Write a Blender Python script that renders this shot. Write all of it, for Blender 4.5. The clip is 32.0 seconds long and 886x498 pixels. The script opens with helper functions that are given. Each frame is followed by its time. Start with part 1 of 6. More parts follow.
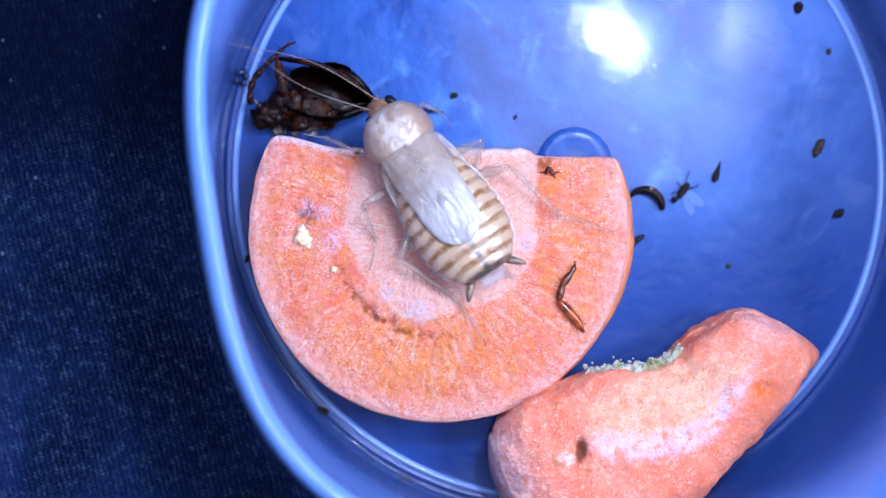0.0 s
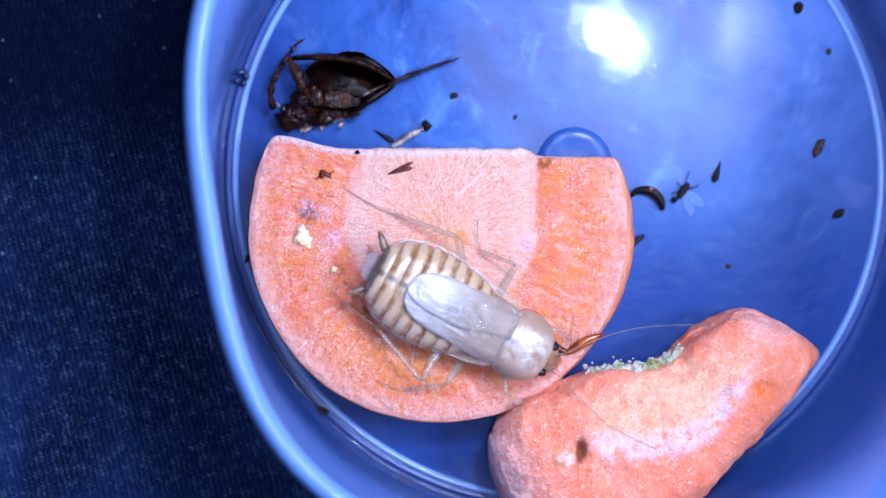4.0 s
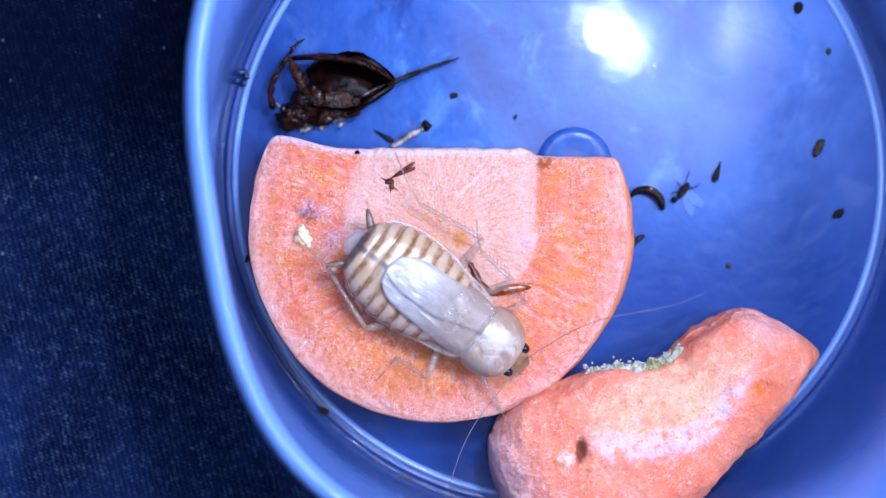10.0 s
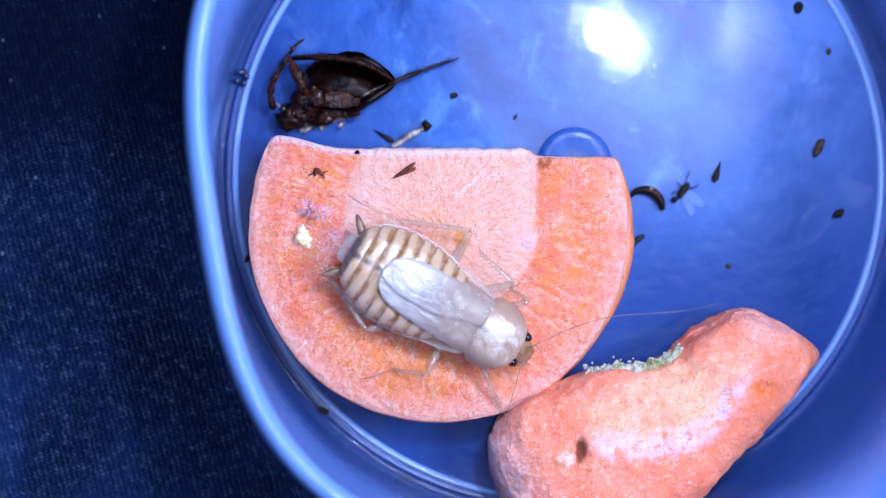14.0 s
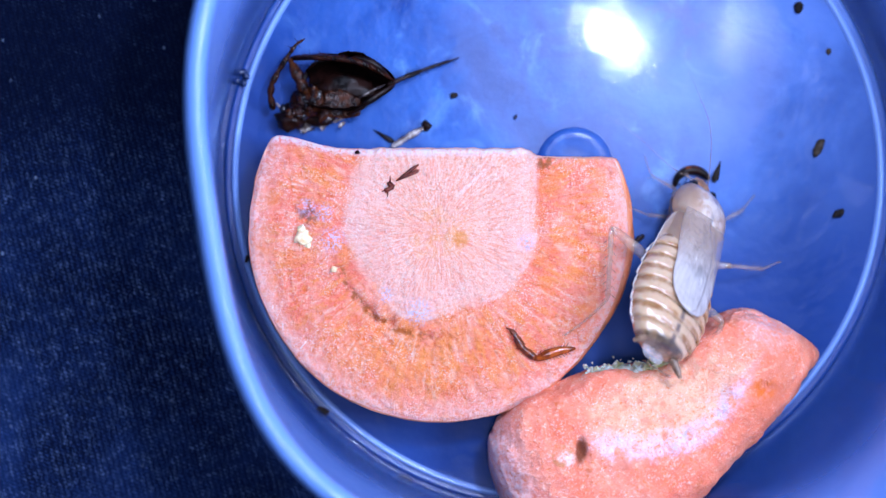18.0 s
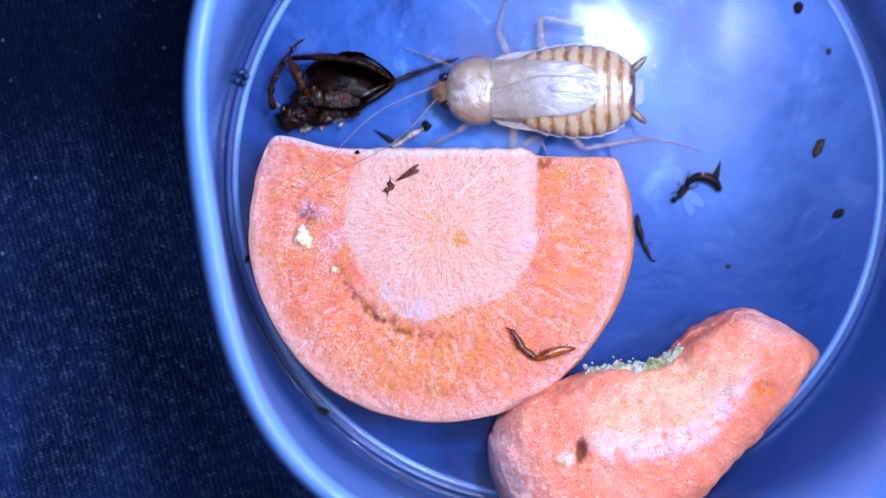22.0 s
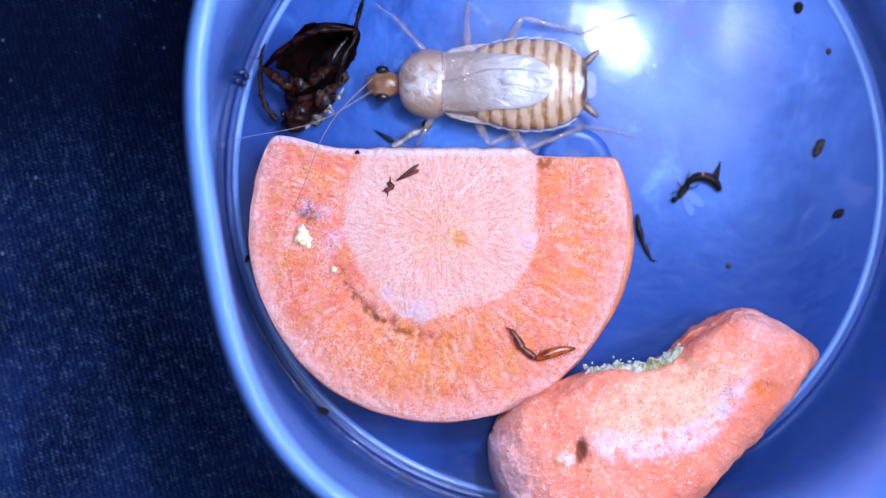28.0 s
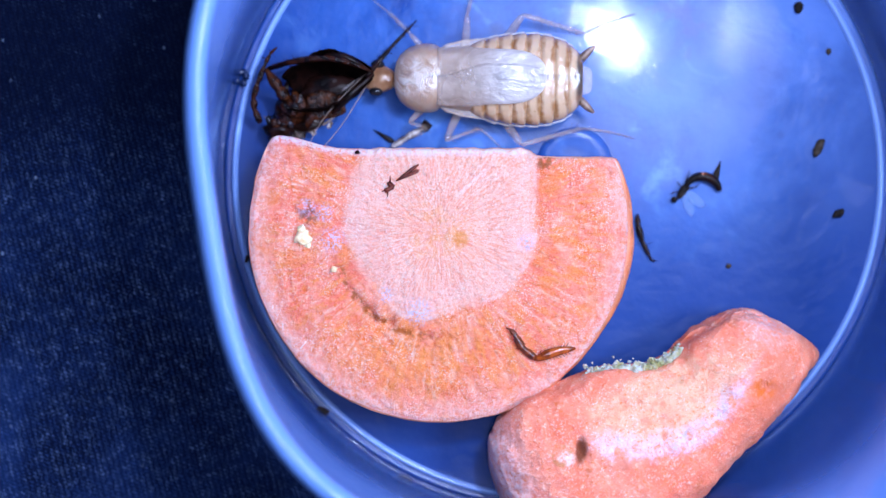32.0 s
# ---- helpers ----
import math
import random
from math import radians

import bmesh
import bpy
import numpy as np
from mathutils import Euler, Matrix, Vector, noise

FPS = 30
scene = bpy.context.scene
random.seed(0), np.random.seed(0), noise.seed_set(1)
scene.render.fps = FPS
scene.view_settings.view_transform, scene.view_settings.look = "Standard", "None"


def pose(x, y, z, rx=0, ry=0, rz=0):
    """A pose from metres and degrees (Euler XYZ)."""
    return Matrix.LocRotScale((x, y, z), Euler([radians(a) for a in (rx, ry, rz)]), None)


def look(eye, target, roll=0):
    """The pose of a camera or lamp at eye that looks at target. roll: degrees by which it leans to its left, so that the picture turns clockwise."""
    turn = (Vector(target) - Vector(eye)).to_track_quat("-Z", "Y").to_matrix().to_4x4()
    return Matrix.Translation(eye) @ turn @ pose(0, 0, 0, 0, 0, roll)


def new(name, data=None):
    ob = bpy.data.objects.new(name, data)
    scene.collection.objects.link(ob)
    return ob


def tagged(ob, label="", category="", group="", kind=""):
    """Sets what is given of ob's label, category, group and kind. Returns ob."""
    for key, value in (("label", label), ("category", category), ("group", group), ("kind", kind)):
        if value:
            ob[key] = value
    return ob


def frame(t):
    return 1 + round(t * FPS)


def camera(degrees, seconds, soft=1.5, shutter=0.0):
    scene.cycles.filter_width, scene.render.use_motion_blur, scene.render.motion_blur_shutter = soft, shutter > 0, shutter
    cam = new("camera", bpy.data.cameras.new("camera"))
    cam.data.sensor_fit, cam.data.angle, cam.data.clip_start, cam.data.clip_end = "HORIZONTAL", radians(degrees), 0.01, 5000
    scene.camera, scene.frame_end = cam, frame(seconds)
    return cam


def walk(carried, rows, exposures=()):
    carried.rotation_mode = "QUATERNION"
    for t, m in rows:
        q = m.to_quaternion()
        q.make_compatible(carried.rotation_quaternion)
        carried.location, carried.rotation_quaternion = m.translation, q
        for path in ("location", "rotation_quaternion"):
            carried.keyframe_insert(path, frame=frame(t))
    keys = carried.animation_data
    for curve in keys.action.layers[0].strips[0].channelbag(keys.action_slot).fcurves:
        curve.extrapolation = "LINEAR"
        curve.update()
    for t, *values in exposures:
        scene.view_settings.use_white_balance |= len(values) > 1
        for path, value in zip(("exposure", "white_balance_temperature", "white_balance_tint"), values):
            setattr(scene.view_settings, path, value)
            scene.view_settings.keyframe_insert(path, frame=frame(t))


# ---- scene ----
# Millimetres are the working unit below; MM turns them into metres.
MM = 0.001
cam = camera(34.09, 32.0, soft=1.35, shutter=0.5)
cam.data.dof.use_dof = True
cam.data.dof.focus_distance = 0.1260
cam.data.dof.aperture_fstop = 12.5
walk(cam, [(0.0, look((0, 0, 0.133), (0, 0.00001, 0))), (32.0, look((0, 0, 0.133), (0, 0.00001, 0)))])
scene.view_settings.exposure = 0.0

# ---- light: a dim bluish room, two small LED lamps beside the lens, added weak fills at the lens, round the LED and from one side ----
world = bpy.data.worlds.new("room")
world.use_nodes = True
scene.world = world
world.node_tree.nodes["Background"].inputs[0].default_value = (0.45, 0.66, 1.0, 1)
world.node_tree.nodes["Background"].inputs[1].default_value = 0.10


def led(name, place, target, size, watts, colour, turn=0.0):
    data = bpy.data.lights.new(name, "AREA")
    data.shape, data.size, data.size_y, data.energy, data.color = "ELLIPSE", size[0] * MM, size[1] * MM, watts, colour
    ob = new(name, data)
    ob.matrix_world = look([c * MM for c in place], [c * MM for c in target], turn)
    return ob


COOL = (0.60, 0.72, 1.07)
# three unseen fills, added only to even out the brightness
led("fill_lamp", (3, -10, 150), (0, 0, 0), (24, 24), 0.07, COOL)
led("fill_lamp", (33, 41, 150), (0, 4, 0), (64, 64), 0.17, COOL)
led("fill_lamp", (166, 8, 196), (0, 5, 0), (76, 76), 0.72, COOL)
led("led_lamp", (27.9, 34.9, 105), (27.9, 34.8, 0), (3.4, 11.5), 0.105, COOL, 45)
led("led_lamp", (47.9, 35.4, 105), (47.9, 35.3, 0), (2.5, 10), 0.010, COOL, -10)


# ---- node helpers ----
class Nodes:
    """Short hand for node materials; every coordinate is in millimetres of the thing's own space."""

    def __init__(self, name, rough=0.5, metal=0.0, spec=0.5):
        self.m = bpy.data.materials.new(name)
        self.m.use_nodes = True
        self.t = self.m.node_tree
        self.b = self.t.nodes["Principled BSDF"]
        self.b.inputs["Roughness"].default_value = rough
        self.b.inputs["Metallic"].default_value = metal
        self.b.inputs["Specular IOR Level"].default_value = spec
        tc = self.t.nodes.new("ShaderNodeTexCoord")
        self.p = self.vec("SCALE", tc.outputs["Object"], scale=1000)

    def put(self, socket, value):
        if isinstance(value, bpy.types.NodeSocket):
            self.t.links.new(value, socket)
        elif isinstance(value, tuple) and len(value) == 3 and socket.type == "RGBA":
            socket.default_value = (*value, 1)
        else:
            socket.default_value = value

    def vec(self, op, a, b=None, scale=None):
        n = self.t.nodes.new("ShaderNodeVectorMath")
        n.operation = op
        self.put(n.inputs[0], a)
        if b is not None:
            self.put(n.inputs[1], b)
        if scale is not None:
            self.put(n.inputs["Scale"], scale)
        return n.outputs["Value"] if op in ("LENGTH", "DOT_PRODUCT", "DISTANCE") else n.outputs["Vector"]

    def math(self, op, a, b=0.0, c=0.0):
        n = self.t.nodes.new("ShaderNodeMath")
        n.operation = op
        for i, v in enumerate((a, b, c)):
            self.put(n.inputs[i], v)
        return n.outputs[0]

    def noise(self, scale, detail=4.0, rough=0.55, vec=None, warp=0.0):
        n = self.t.nodes.new("ShaderNodeTexNoise")
        self.put(n.inputs["Vector"], self.p if vec is None else vec)
        n.inputs["Scale"].default_value, n.inputs["Detail"].default_value = scale, detail
        n.inputs["Roughness"].default_value, n.inputs["Distortion"].default_value = rough, warp
        return n.outputs["Fac"]

    def cells(self, scale, vec=None, feature="F1"):
        n = self.t.nodes.new("ShaderNodeTexVoronoi")
        n.feature = feature
        self.put(n.inputs["Vector"], self.p if vec is None else vec)
        n.inputs["Scale"].default_value = scale
        return n.outputs["Distance"]

    def step(self, v, lo, hi, a=0.0, b=1.0):
        n = self.t.nodes.new("ShaderNodeMapRange")
        n.interpolation_type = "SMOOTHSTEP"
        for i, x in enumerate((v, lo, hi, a, b)):
            self.put(n.inputs[i], x)
        return n.outputs[0]

    def mix(self, f, a, b):
        n = self.t.nodes.new("ShaderNodeMix")
        n.data_type = "RGBA"
        self.put(n.inputs["Factor"], f)
        self.put(n.inputs["A"] if False else n.inputs[6], a)
        self.put(n.inputs[7], b)
        return n.outputs[2]

    def axes(self, v=None):
        n = self.t.nodes.new("ShaderNodeSeparateXYZ")
        self.put(n.inputs[0], self.p if v is None else v)
        return n.outputs

    def join(self, x, y, z):
        n = self.t.nodes.new("ShaderNodeCombineXYZ")
        for i, v in enumerate((x, y, z)):
            self.put(n.inputs[i], v)
        return n.outputs[0]

    def bump(self, height, millimetres=0.1, strength=0.6, under=None):
        n = self.t.nodes.new("ShaderNodeBump")
        n.inputs["Strength"].default_value, n.inputs["Distance"].default_value = strength, millimetres * MM
        self.put(n.inputs["Height"], height)
        if under is not None:
            self.put(n.inputs["Normal"], under)
        self.t.links.new(n.outputs[0], self.b.inputs["Normal"])
        return n.outputs[0]

    def coat_bump(self, height, millimetres, strength=0.5):
        n = self.t.nodes.new("ShaderNodeBump")
        n.inputs["Strength"].default_value, n.inputs["Distance"].default_value = strength, millimetres * MM
        self.put(n.inputs["Height"], height)
        self.t.links.new(n.outputs[0], self.b.inputs["Coat Normal"])
        return self

    def set(self, **kw):
        for k, v in kw.items():
            self.put(self.b.inputs[k.replace("_", " ")], v)
        return self

    def glow_through(self, radius, weight):
        self.b.inputs["Subsurface Weight"].default_value = weight
        self.b.inputs["Subsurface Radius"].default_value = (1.0, 0.6, 0.4)
        self.b.inputs["Subsurface Scale"].default_value = radius * MM
        return self

    def thin(self, share, colour=None):
        """Lets a share of the light through: clear where no colour is given, else scattered."""
        out = next(n for n in self.t.nodes if n.type == "OUTPUT_MATERIAL")
        mix = self.t.nodes.new("ShaderNodeMixShader")
        far = self.t.nodes.new("ShaderNodeBsdfTransparent" if colour is None else "ShaderNodeBsdfTranslucent")
        if colour is not None:
            self.put(far.inputs[0], colour)
        self.put(mix.inputs[0], share)
        now = out.inputs[0].links[0].from_socket
        self.t.links.new(now, mix.inputs[1])
        self.t.links.new(far.outputs[0], mix.inputs[2])
        self.t.links.new(mix.outputs[0], out.inputs[0])
        return self


def denim_cloth():
    """Right-hand twill: rows of short pale stitches on indigo, fuzzy, with patchy wear and a light gradient along y put
    into the colour.
    """
    n = Nodes("denim", rough=0.9, spec=0.03)
    x, y, z = n.axes()
    wob = n.noise(0.5, 3)
    rib = n.math("SINE", n.math("ADD", n.math("ADD", n.math("MULTIPLY", x, 6.5), n.math("MULTIPLY", y, 19.0)), n.math("MULTIPLY", wob, 3.0)))
    weft = n.math("SINE", n.math("ADD", n.math("ADD", n.math("MULTIPLY", x, 12.0), n.math("MULTIPLY", y, 3.0)), n.math("MULTIPLY", n.noise(1.6, 3), 9.0)))
    fuzz = n.noise(4.0, 4, 0.7)
    body = n.math("MULTIPLY", n.step(rib, 0.1, 0.9), n.step(weft, -1.2, 0.6))
    # stitches dim toward high y: the fall of light put into the colour
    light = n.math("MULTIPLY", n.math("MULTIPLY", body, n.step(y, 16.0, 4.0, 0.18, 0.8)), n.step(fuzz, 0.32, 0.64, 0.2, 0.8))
    wear_and_light = n.step(n.noise(0.05, 4, 0.6, warp=0.4), 0.35, 0.65)
    # wear patches scaled along y so the cloth brightens as if lit from below
    wear_and_light = n.math("MULTIPLY", wear_and_light, n.step(y, 14.0, -20.0, 0.1, 2.6))
    deep = n.mix(n.math("MULTIPLY", wear_and_light, 0.3), (0.0014, 0.0030, 0.013), (0.0095, 0.0240, 0.094))
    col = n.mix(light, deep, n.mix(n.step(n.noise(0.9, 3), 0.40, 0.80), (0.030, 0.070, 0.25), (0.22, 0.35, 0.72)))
    fleck = n.step(n.cells(0.55), 0.10, 0.04)
    col = n.mix(n.math("MULTIPLY", fleck, n.step(n.noise(0.8, 1), 0.5, 0.6)), col, (0.20, 0.27, 0.42))
    n.set(Base_Color=col)
    n.bump(n.math("ADD", body, n.math("MULTIPLY", fuzz, 0.5)), 0.12, 0.7)
    return n.m


def cup_plastic(name, hazy, deep, pale, clear, coat=0.55, lit_top=0.0):
    n = Nodes(name, rough=0.36, spec=0.16)
    x, y, z = n.axes()
    cloud = n.noise(0.075, 5, 0.62, warp=0.7)
    smear = n.noise(0.22, 6, 0.7, warp=1.2)
    # residue weighted toward the LED's side, its broad sheen put into the colour
    where = n.step(n.vec("DISTANCE", n.p, (0.0, 17.0, 0.0)), 32.0, 8.0, 0.04, 1.0)
    lit_film = n.math("MULTIPLY", where, n.step(n.math("ADD", n.math("MULTIPLY", cloud, 0.6), n.math("MULTIPLY", smear, 0.4)), 0.33, 0.66))
    grain = n.noise(3.0, 3)
    col = n.mix(n.noise(0.05, 2), deep, pale)
    col = n.mix(n.math("MULTIPLY", lit_film, hazy), col, (0.055, 0.21, 0.66))
    # dried dirt plus LED haze put into colour over half the floor, with darker wiped spots
    edge = n.math("ADD", x, n.math("MULTIPLY", n.math("SUBTRACT", n.noise(0.16, 5, 0.6), 0.5), 9.0))
    lit_veil = n.math("MULTIPLY", n.math("MULTIPLY", n.step(edge, 0.5, 4.5), n.step(n.vec("DISTANCE", n.p, (16.0, 13.0, 0.0)), 25.0, 5.0)), n.step(n.noise(0.10, 6, 0.62, warp=0.4), 0.26, 0.66, 0.25, 1.0))
    col = n.mix(n.math("MULTIPLY", lit_veil, hazy * 0.8), col, (0.16, 0.33, 0.84))
    wiped = n.math("MULTIPLY", n.step(n.vec("DISTANCE", n.p, (10.5, 13.5, 0.0)), 7.0, 2.0), n.step(n.noise(0.30, 5, 0.65, warp=0.6), 0.50, 0.60))
    col = n.mix(n.math("MULTIPLY", wiped, hazy * 0.7), col, (0.075, 0.10, 0.42))
    wisp = n.math("MULTIPLY", n.step(n.noise(0.17, 6, 0.66, warp=0.9), 0.52, 0.74), where)
    col = n.mix(n.math("MULTIPLY", wisp, hazy * 0.75), col, (0.22, 0.50, 0.95))
    # upper wall mixed paler: the light it catches, put into the colour
    if lit_top:
        col = n.mix(n.step(z, 6.0, 14.0, 0.0, lit_top), col, (0.16, 0.31, 0.78))
    spots = n.math("MULTIPLY", n.step(n.cells(0.28), 0.16, 0.04), n.step(n.noise(0.2, 1), 0.52, 0.58))
    col = n.mix(n.math("MULTIPLY", spots, hazy * 0.5), col, (0.02, 0.035, 0.13))
    n.set(Base_Color=col, Roughness=n.step(n.math("ADD", n.math("MULTIPLY", smear, 0.7), n.math("MULTIPLY", grain, 0.3)), 0.25, 0.75, 0.28, 0.55))
    n.set(Coat_Weight=coat, Coat_Roughness=n.step(smear, 0.3, 0.7, 0.05, 0.12))
    low = n.bump(n.noise(0.34, 4), 0.42, 0.5)
    n.bump(n.math("ADD", n.math("MULTIPLY", cloud, 1.0), n.math("ADD", n.math("MULTIPLY", smear, 0.5), n.math("MULTIPLY", grain, 0.06))), 0.10, 0.4, low)
    n.coat_bump(n.math("ADD", n.noise(0.30, 5, 0.6, warp=0.5), n.math("MULTIPLY", n.noise(1.1, 3), 0.22)), 0.06, 0.4)
    if not clear:
        n.thin(0.2, (0.06, 0.28, 0.95))
    elif lit_top:
        n.thin(n.step(z, 3.0, 12.0, clear + 0.12, clear - 0.22))
    else:
        n.thin(clear)
    return n.m


def carrot_cut(core):
    """Cut face of a carrot: pale woody core, orange flesh, fibres that run outwards, pits and a frosting of dried cells
    with painted glints.
    """
    n = Nodes("carrot_cut", rough=0.6, spec=0.3)
    x, y, z = n.axes()
    flat = n.join(x, y, 0.0)
    r = n.vec("LENGTH", flat)
    way = n.vec("NORMALIZE", flat)
    ang = n.math("ARCTAN2", y, x)
    # the core's five-sided outline as the outermost of its sides
    wobble = n.math("MULTIPLY", n.math("SUBTRACT", n.noise(0.55, 4), 0.5), 1.1)
    out = None
    for side in ((-0.97, 0.25, 8.3), (-0.977, -0.211, 7.9), (-0.815, -0.579, 7.25), (-0.30, -0.954, 7.95), (0.337, -0.941, 6.95), (0.863, -0.505, 8.05), (1.0, 0.0, 8.4)):
        d = n.math("SUBTRACT", n.vec("DOT_PRODUCT", flat, (side[0], side[1], 0.0)), side[2] * core / 8.4)
        out = d if out is None else n.math("SMOOTH_MAX", out, d, 0.8)
    out = n.math("ADD", out, wobble)
    inside = n.step(out, 0.75, -0.65)
    ring = n.math("MULTIPLY", n.step(n.math("ABSOLUTE", n.math("SUBTRACT", out, 0.05)), 0.30, 0.06), n.math("MULTIPLY", n.step(n.noise(0.8, 3), 0.35, 0.60, 0.15, 0.8), n.step(n.math("SUBTRACT", x, y), -4.0, 4.0, 0.25, 1.0)))
    fibre = n.noise(7.0, 5, 0.7, vec=n.vec("ADD", n.vec("SCALE", way, scale=2.6), n.vec("SCALE", flat, scale=0.10)))
    fine = n.noise(2.4, 5, 0.7)
    tiny = n.noise(5.5, 4, 0.8)
    blot = n.noise(0.30, 4)
    juicy = n.math("MULTIPLY", n.step(n.vec("DISTANCE", n.join(n.math("MULTIPLY", x, 0.62), y, 0.0), (-1.6, -10.6, 0.0)), 6.2, 1.5), n.step(n.noise(0.5, 4), 0.30, 0.55))
    flesh = n.mix(n.step(blot, 0.34, 0.64), (0.95, 0.215, 0.135), (0.98, 0.325, 0.225))
    flesh = n.mix(n.step(n.noise(0.55, 3), 0.48, 0.66, 0.0, 0.6), flesh, (0.96, 0.26, 0.06))
    flesh = n.mix(n.math("MULTIPLY", juicy, 0.55), flesh, (0.97, 0.31, 0.075))
    flesh = n.mix(n.step(fine, 0.54, 0.66, 0.0, 0.7), flesh, (0.98, 0.54, 0.36))
    pits = n.math("MULTIPLY", n.step(n.noise(1.5, 4, 0.6), 0.56, 0.65), n.step(n.noise(0.25, 2), 0.35, 0.55, 0.35, 1.0))
    flesh = n.mix(n.math("MULTIPLY", pits, 0.6), flesh, (0.88, 0.19, 0.03))
    heart = n.mix(n.math("MULTIPLY", n.step(fibre, 0.40, 0.60), n.step(r, 0.3, 2.0, 0.6, 1.0)), (0.94, 0.36, 0.25), (0.97, 0.53, 0.42))
    heart = n.mix(n.math("MULTIPLY", n.step(out, -3.6, -0.6), n.step(fine, 0.34, 0.6, 0.2, 0.55)), heart, (0.95, 0.50, 0.42))
    heart = n.mix(n.math("MULTIPLY", n.step(r, 4.5, 0.8), n.step(n.noise(0.9, 4), 0.45, 0.62, 0.0, 0.6)), heart, (0.94, 0.38, 0.13))
    heart = n.mix(n.step(n.noise(4.2, 4, 0.75), 0.52, 0.60, 0.0, 0.5), heart, (0.98, 0.68, 0.57))
    streak = n.noise(1.6, 4, 0.6, vec=n.vec("ADD", n.vec("SCALE", way, scale=9.0), n.vec("SCALE", flat, scale=0.25)))
    belt = n.math("MULTIPLY", n.step(out, 0.4, 1.6), n.step(r, 16.2, 13.5))
    flesh = n.mix(n.math("MULTIPLY", n.math("MULTIPLY", n.step(streak, 0.50, 0.62), belt), 0.6), flesh, (0.93, 0.29, 0.06))
    flesh = n.mix(n.math("MULTIPLY", n.math("MULTIPLY", n.step(streak, 0.45, 0.34), belt), 0.65), flesh, (0.97, 0.53, 0.40))
    col = n.mix(inside, flesh, heart)
    col = n.mix(n.math("MULTIPLY", ring, 0.6), col, (0.95, 0.64, 0.57))
    # dried cells and the small white glints on them, both put into the colour
    frost_glints = n.math("MULTIPLY", n.math("MULTIPLY", n.step(tiny, 0.54, 0.575), n.step(n.noise(0.45, 4), 0.38, 0.62, 0.12, 1.1)), n.math("MULTIPLY_ADD", inside, 0.0, 0.56))
    col = n.mix(frost_glints, col, (0.97, 0.77, 0.71))
    grit = n.math("MULTIPLY", n.step(n.noise(3.6, 4, 0.75), 0.55, 0.60, 0.0, 0.8), n.step(n.noise(0.35, 3), 0.40, 0.62, 0.15, 1.0))
    col = n.mix(n.math("MULTIPLY", grit, n.math("MULTIPLY_ADD", inside, -0.62, 1.0)), col, (0.90, 0.18, 0.02))
    edge = n.step(r, 14.2, 17.0)
    col = n.mix(n.math("MULTIPLY", edge, n.step(fine, 0.4, 0.6, 0.2, 0.8)), col, (0.93, 0.54, 0.50))
    top_edge = n.math("MULTIPLY", n.step(n.math("SUBTRACT", y, n.step(x, -8.0, -14.5, 0.0, 1.25)), 6.35, 7.0), n.math("MULTIPLY", n.step(fine, 0.36, 0.56), n.step(x, 8.2, 7.2, 0.25, 1.0)))
    col = n.mix(n.math("MULTIPLY", top_edge, 0.65), col, (0.84, 0.78, 0.88))
    off = n.math("ABSOLUTE", n.math("SUBTRACT", n.math("MULTIPLY_ADD", x, 0.671, -2.80), n.math("MULTIPLY_ADD", y, 0.742, -4.01)))
    far = n.math("ABSOLUTE", n.math("ADD", n.math("MULTIPLY_ADD", x, 0.742, -2.08), n.math("MULTIPLY_ADD", y, 0.671, -2.80)))
    nick = n.math("MULTIPLY", n.step(n.math("ADD", off, n.math("MULTIPLY", n.math("SUBTRACT", fine, 0.5), 0.5)), 0.24, 0.05), n.step(far, 2.3, 1.2))
    col = n.mix(n.math("MULTIPLY", nick, n.step(n.noise(1.4, 3), 0.35, 0.6, 0.15, 0.6)), col, (0.97, 0.80, 0.74))
    # brown lining of the crack beside the core, and brown pits that go on along it
    crack = n.math("MULTIPLY", n.math("MULTIPLY", n.step(n.math("ABSOLUTE", n.math("ADD", n.math("SUBTRACT", r, 9.9), n.math("MULTIPLY", n.noise(0.9, 3), 1.1))), 0.5, 0.12), n.step(ang, -2.95, -2.6)), n.step(ang, -1.5, -1.85))
    col = n.mix(n.math("MULTIPLY", crack, n.step(n.noise(1.5, 4), 0.42, 0.56, 0.0, 0.8)), col, (0.42, 0.095, 0.012))
    bruise = n.math("MULTIPLY", n.step(n.vec("DISTANCE", flat, (-11.6, 1.6, 0.0)), 1.5, 0.4), n.step(n.noise(1.6, 4), 0.42, 0.56))
    col = n.mix(n.math("MULTIPLY", bruise, 0.8), col, (0.28, 0.10, 0.07))
    scab = n.math("MULTIPLY", n.step(n.vec("DISTANCE", n.join(n.math("MULTIPLY", x, 0.7), y, 0.0), (6.6, 6.0, 0.0)), 0.9, 0.3), n.step(n.noise(1.8, 4), 0.40, 0.56))
    col = n.mix(n.math("MULTIPLY", scab, 0.85), col, (0.36, 0.10, 0.02))
    for place, reach in (((-10.1, 1.6, 0.0), 1.2), ((-9.3, -0.8, 0.0), 1.5), ((7.75, -1.0, 0.0), 1.1), ((-1.8, -7.1, 0.0), 1.7), ((-11.6, 2.1, 0.0), 1.1), ((-4.6, -5.6, 0.0), 1.0)):
        lilac = n.math("MULTIPLY", n.step(n.vec("DISTANCE", flat, place), reach, reach * 0.3), n.step(n.noise(4.5, 3, 0.7), 0.48, 0.58))
        col = n.mix(n.math("MULTIPLY", lilac, 0.75), col, (0.66, 0.60, 0.86))
    drop = n.vec("DISTANCE", flat, (1.95, -0.75, 0.0))
